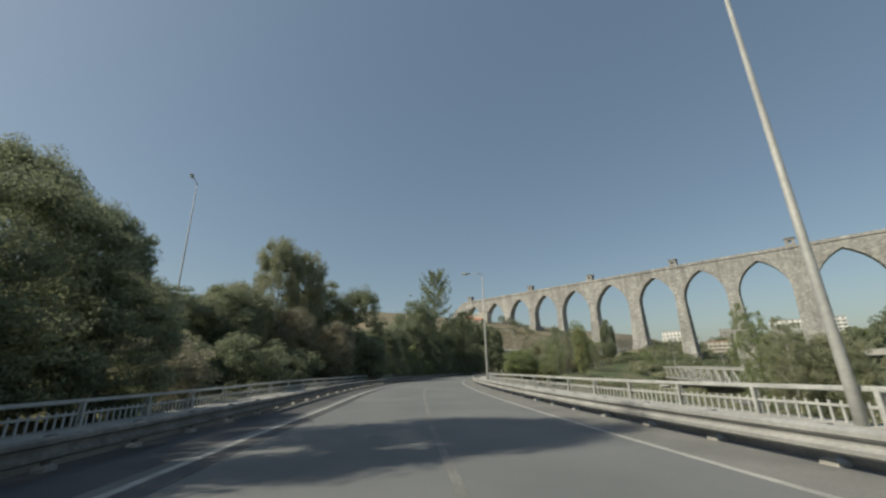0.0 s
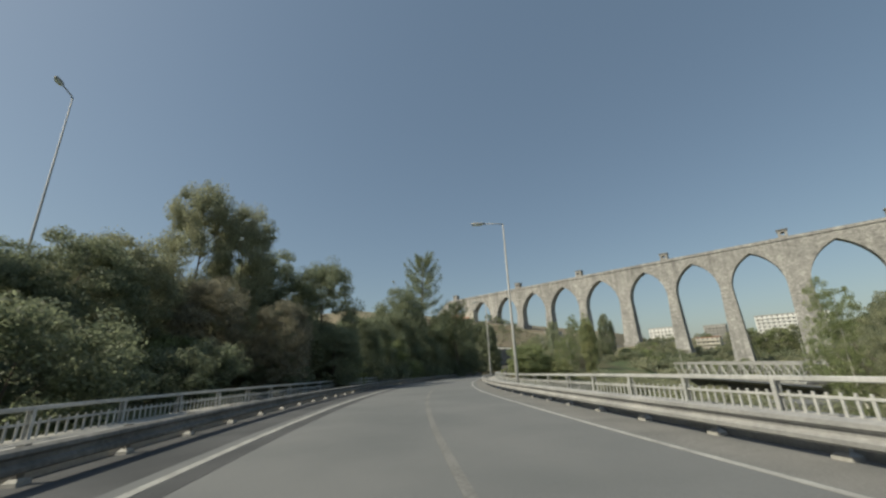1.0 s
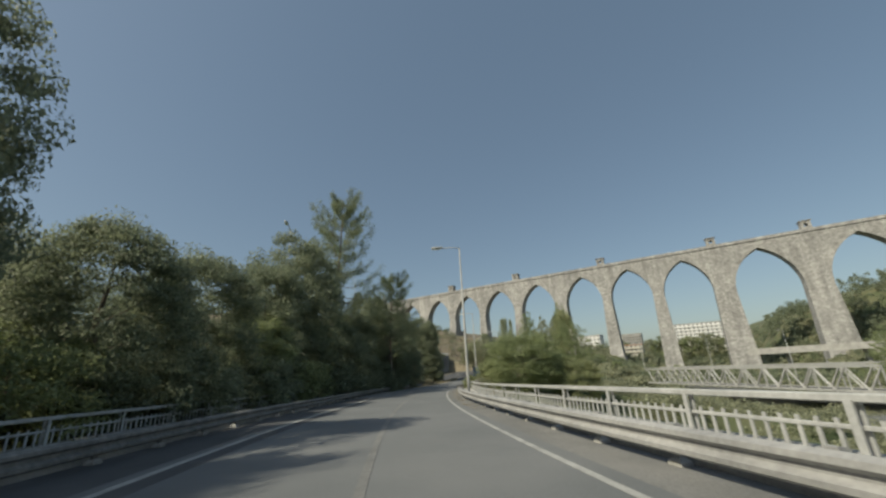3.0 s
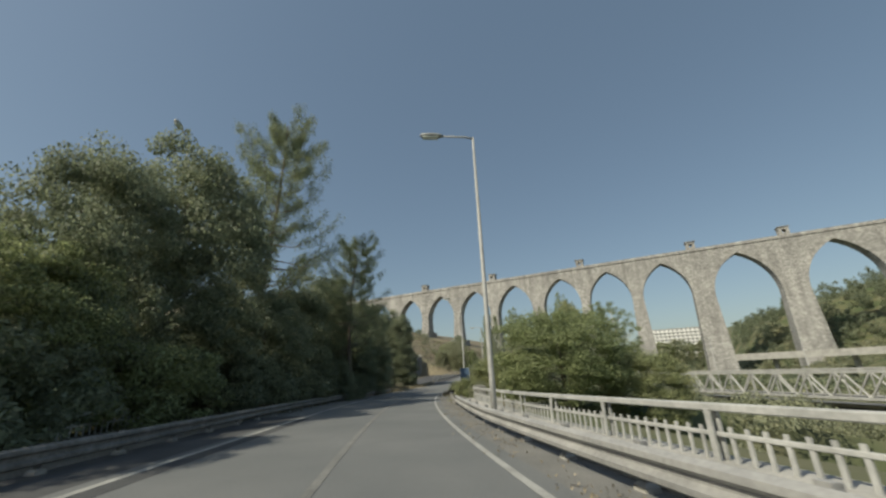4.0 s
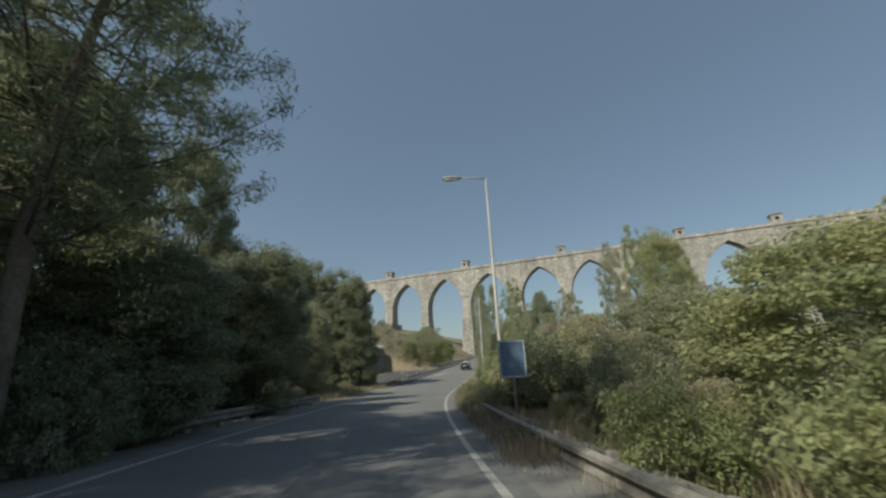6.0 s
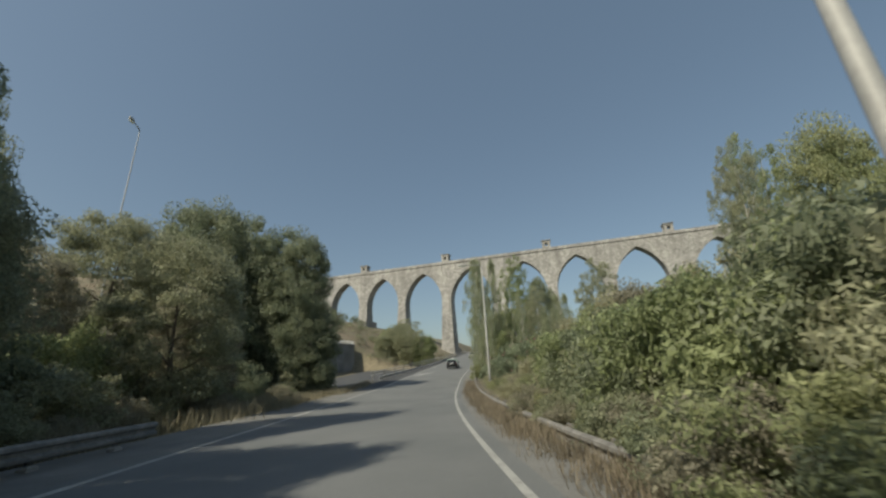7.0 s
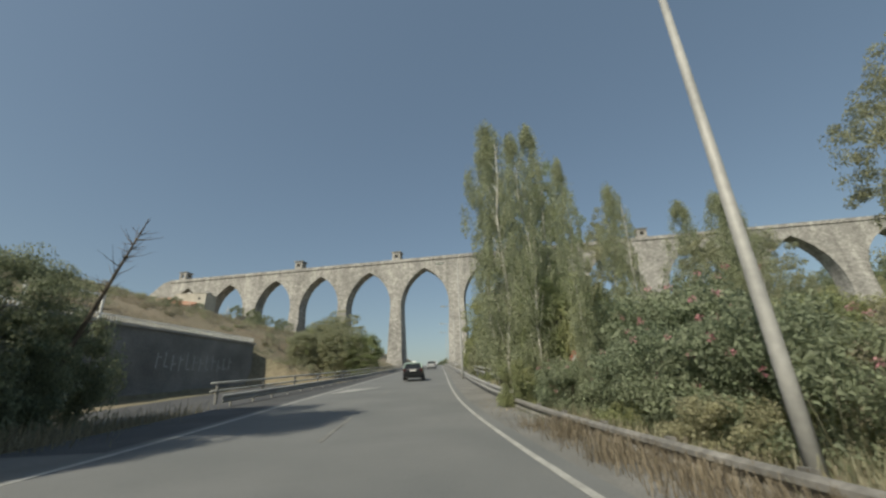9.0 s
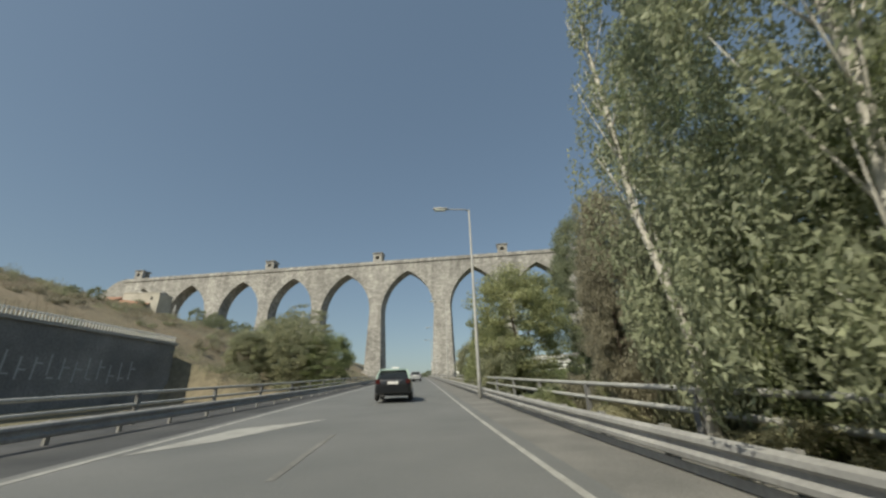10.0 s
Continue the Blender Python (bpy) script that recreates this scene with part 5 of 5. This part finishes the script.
    part("bumper", Build().loft([[(-0.84, -2.02, z0), (-0.7, -2.16, z0), (0.7, -2.16, z0), (0.84, -2.02, z0), (0.84, -1.9, z0), (-0.84, -1.9, z0)] for z0 in (0.34, 0.4, 0.56, 0.6)]), paint, base)
    part("number_plate", Build().box((0, -2.115, 0.78), (0.52, 0.03, 0.12)), WHITE, base, "blank pale number plate")
    part("trim", Build().box((0, -2.105, 0.885), (0.86, 0.03, 0.035)), CHROME, base, "bright trim strip")
    part("rear_wiper", Build().box((0.1, -1.99, 1.0), (0.4, 0.02, 0.02)), DARK, base)
    if taxi:
        sign = part("roof_sign", Build().loft([[(-x, y0, z), (x, y0, z), (x, y1, z), (-x, y1, z)] for z, x, y0, y1 in ((1.48, 0.2, -0.52, -0.36), (1.62, 0.17, -0.48, -0.4))]), WHITE, base, "small white roof sign")
    return base


BLACK_P = car_paint("black_car_paint", (0.012, 0.013, 0.015))
GREEN_P = car_paint("pale_green_car_paint", (0.3, 0.4, 0.35))
GREY_P = car_paint("silver_car_paint", (0.3, 0.31, 0.32))
car(facing(169.4, -2.95, 0.005), BLACK_P, GREEN_P, "black taxi hatchback with a pale green roof", True)
car(facing(214, -2.3, 0.005), GREY_P, GREY_P, "silver hatchback further up the climb")
car(facing(246, -2.3, 0.005), car_paint("white_car_paint", (0.6, 0.6, 0.6)), WHITE, "white hatchback near the top of the climb")
car(pose(-36, 111, -9.88, 0, 0, -60), WHITE, WHITE, "white car on the valley road")

# ---- bare tree ----
snag = thing("bare_tree", "dead leaning conifer with bare grey twigs", "tree", at=pose(-96.1, 122.8, ground_z(-96.1, 122.8) - 0.2))
b = Build()
r = random.Random(77)
tip = Vector((2.6, 1.2, 10.6))
b.tube([(0, 0, 0), tip * 0.35 + Vector((0.1, 0, 0.3)), tip * 0.7, tip], [0.16, 0.12, 0.07, 0.02], 7)
for k in range(60):
    o = tip * r.uniform(0.4, 0.97)
    d = Vector((r.gauss(0.2, 0.8), r.gauss(0, 0.8), r.uniform(0.2, 1.0))).normalized() * r.uniform(0.5, 1.5)
    b.tube([o, o + d * 0.5 + Vector((0, 0, -0.05)), o + d], [0.022, 0.014, 0.005], 4)
part("trunk", b, BARK, snag)


# ---- dry grass ----
BROWN_GRASS = leaf("brown_grass", (0.19, 0.16, 0.115), (0.28, 0.235, 0.17), 0.25)


def grass(name, label, spots, height, mat, seed, wide=0.009):
    """Many thin bent blades round the spots: (x, y, spread, count)."""
    g = np.random.default_rng(seed)
    V = []
    for x, y, sp, n in spots:
        px, py = x + g.normal(size=n) * sp, y + g.normal(size=n) * sp
        pz = terrain(px, py)
        a = g.random(n) * 6.283
        h = height * (0.4 + 0.9 * g.random(n))
        bend = np.stack([np.cos(a), np.sin(a)], 1) * (0.8 * h * g.random(n))[:, None]
        wv = np.stack([-np.sin(a), np.cos(a)], 1) * wide
        p = np.stack([px, py], 1)
        V.append(np.stack([np.c_[p - wv, pz - 0.05], np.c_[p + wv, pz - 0.05], np.c_[p + bend + wv * 0.4, pz + h], np.c_[p + bend - wv * 0.4, pz + h]], 1).reshape(-1, 3))
    co = np.concatenate(V)
    n = len(co)
    me = bpy.data.meshes.new(name)
    me.vertices.add(n)
    me.vertices.foreach_set("co", co.ravel())
    me.loops.add(n)
    me.loops.foreach_set("vertex_index", np.arange(n))
    me.polygons.add(n // 4)
    me.polygons.foreach_set("loop_start", np.arange(0, n, 4))
    me.update(calc_edges=True)
    me.materials.append(mat)
    return tagged(new(name, me), label, "grass", kind="stuff")


spots = []
gr = random.Random(3)
for k in range(200):
    s_ = gr.uniform(80, 152)
    p = at(s_, -width(s_) - gr.uniform(2.6, 7.5))
    spots.append((p.x, p.y, 0.6, 170))
grass("dry_grass", "tall dry straw grass on the bank side verge", spots, 0.66, STRAW, 4, 0.012)
spots = []
for k in range(170):
    s_ = gr.uniform(80, 150)
    p = at(s_, rail_r(s_) + gr.uniform(0.5, 3.2))
    spots.append((p.x, p.y, 0.5, 150))
grass("dry_grass", "dry weeds round the crash barrier", spots, 0.34, STRAW, 6)
spots = []
for k in range(700):
    x, y = gr.uniform(-190, -117), gr.uniform(120, 260)
    spots.append((x, y, 1.5, 120))
grass("hill_grass", "dry brown grass over the hillside", spots, 0.55, BROWN_GRASS, 8)
REED = leaf("pale_reeds", (0.26, 0.26, 0.175), (0.37, 0.35, 0.24), 0.35)
spots = []
for k in range(260):
    s_ = gr.uniform(107, 149)
    p = at(s_, rail_r(s_) + 0.3 + 2.2 * gr.random())
    spots.append((p.x, p.y, 0.3, 34))
grass("tall_grass", "pale olive and straw grass in front of the bushes", spots, 0.5, REED, 9, 0.01)
spots = []
for k in range(120):
    s_ = gr.uniform(110, 141)
    p = at(s_, rail_r(s_) + 1.2 + 4.6 * gr.random())
    spots.append((p.x, p.y, 0.35, 26))
grass("reed_clump", "straw-coloured reeds standing among the bushes", spots, 1.25, REED, 10, 0.008)
litter = random.Random(21)
LITTER = leaf("leaf_litter", (0.2, 0.17, 0.12), (0.32, 0.28, 0.21), 0.1)
heaps = []
for k in range(260):
    s_ = litter.uniform(60, 150)
    p = at(s_, rail_r(s_) - litter.uniform(-0.1, 0.75) ** 1.0, 0.0)
    heaps.append(((p.x, p.y, p.z + 0.012), (0.5, 0.5, 0.012), int(litter.uniform(4, 20))))
tagged(new("leaf_litter", leaves("leaf_litter", heaps, 0.026, LITTER, 22)), "dry leaf litter along the foot of the barrier", "litter", kind="stuff")
spots = []
for k in range(150):
    s_ = litter.uniform(82, 150)
    p = at(s_, rail_r(s_) + litter.uniform(-0.15, 0.5))
    spots.append((p.x, p.y, 0.22, 60))
grass("green_weeds", "dusty green weeds growing through the barrier", spots, 0.42, L_OLIVE, 23)
spots = []
for k in range(900):
    s_ = litter.uniform(94, 143)
    p = at(s_, rail_r(s_) - litter.uniform(-0.3, 0.75))
    spots.append((p.x, p.y, 0.16, 60))
grass("dry_weeds", "low brown weeds on the shoulder before the barrier", spots, 0.5, BROWN_GRASS, 24)


def rubbish(s_, d_, size, mat, label, seed):
    """A crumpled plastic bag lying flat."""
    q = random.Random(seed)
    rings = []
    for z, k in ((0.0, 0.9), (0.25, 1.0), (0.5, 0.75), (0.62, 0.35)):
        rings.append([(size * k * q.uniform(0.75, 1.2) * math.cos(a), size * 0.7 * k * q.uniform(0.75, 1.2) * math.sin(a), size * z * q.uniform(0.85, 1.15)) for a in np.linspace(0, 2 * math.pi, 12)[:-1]])
    bag = thing("plastic_bag", label, "litter", "litter by the barrier", at=facing(s_, d_, 0.0))
    part("bag", Build().loft(rings), mat, bag)


BAG_BLUE = material("blue_plastic", (0.1, 0.16, 0.26), (0.17, 0.24, 0.34), 9, 0.4, fine=30)
rubbish(40.8, 1.5, 0.11, BAG_BLUE, "crumpled blue plastic bag at the barrier foot", 1)
rubbish(40.2, 1.5, 0.08, WHITE, "crumpled white plastic bag at the barrier foot", 2)
rubbish(41.3, 1.5, 0.09, WHITE, "torn white plastic wrapper at the barrier foot", 3)
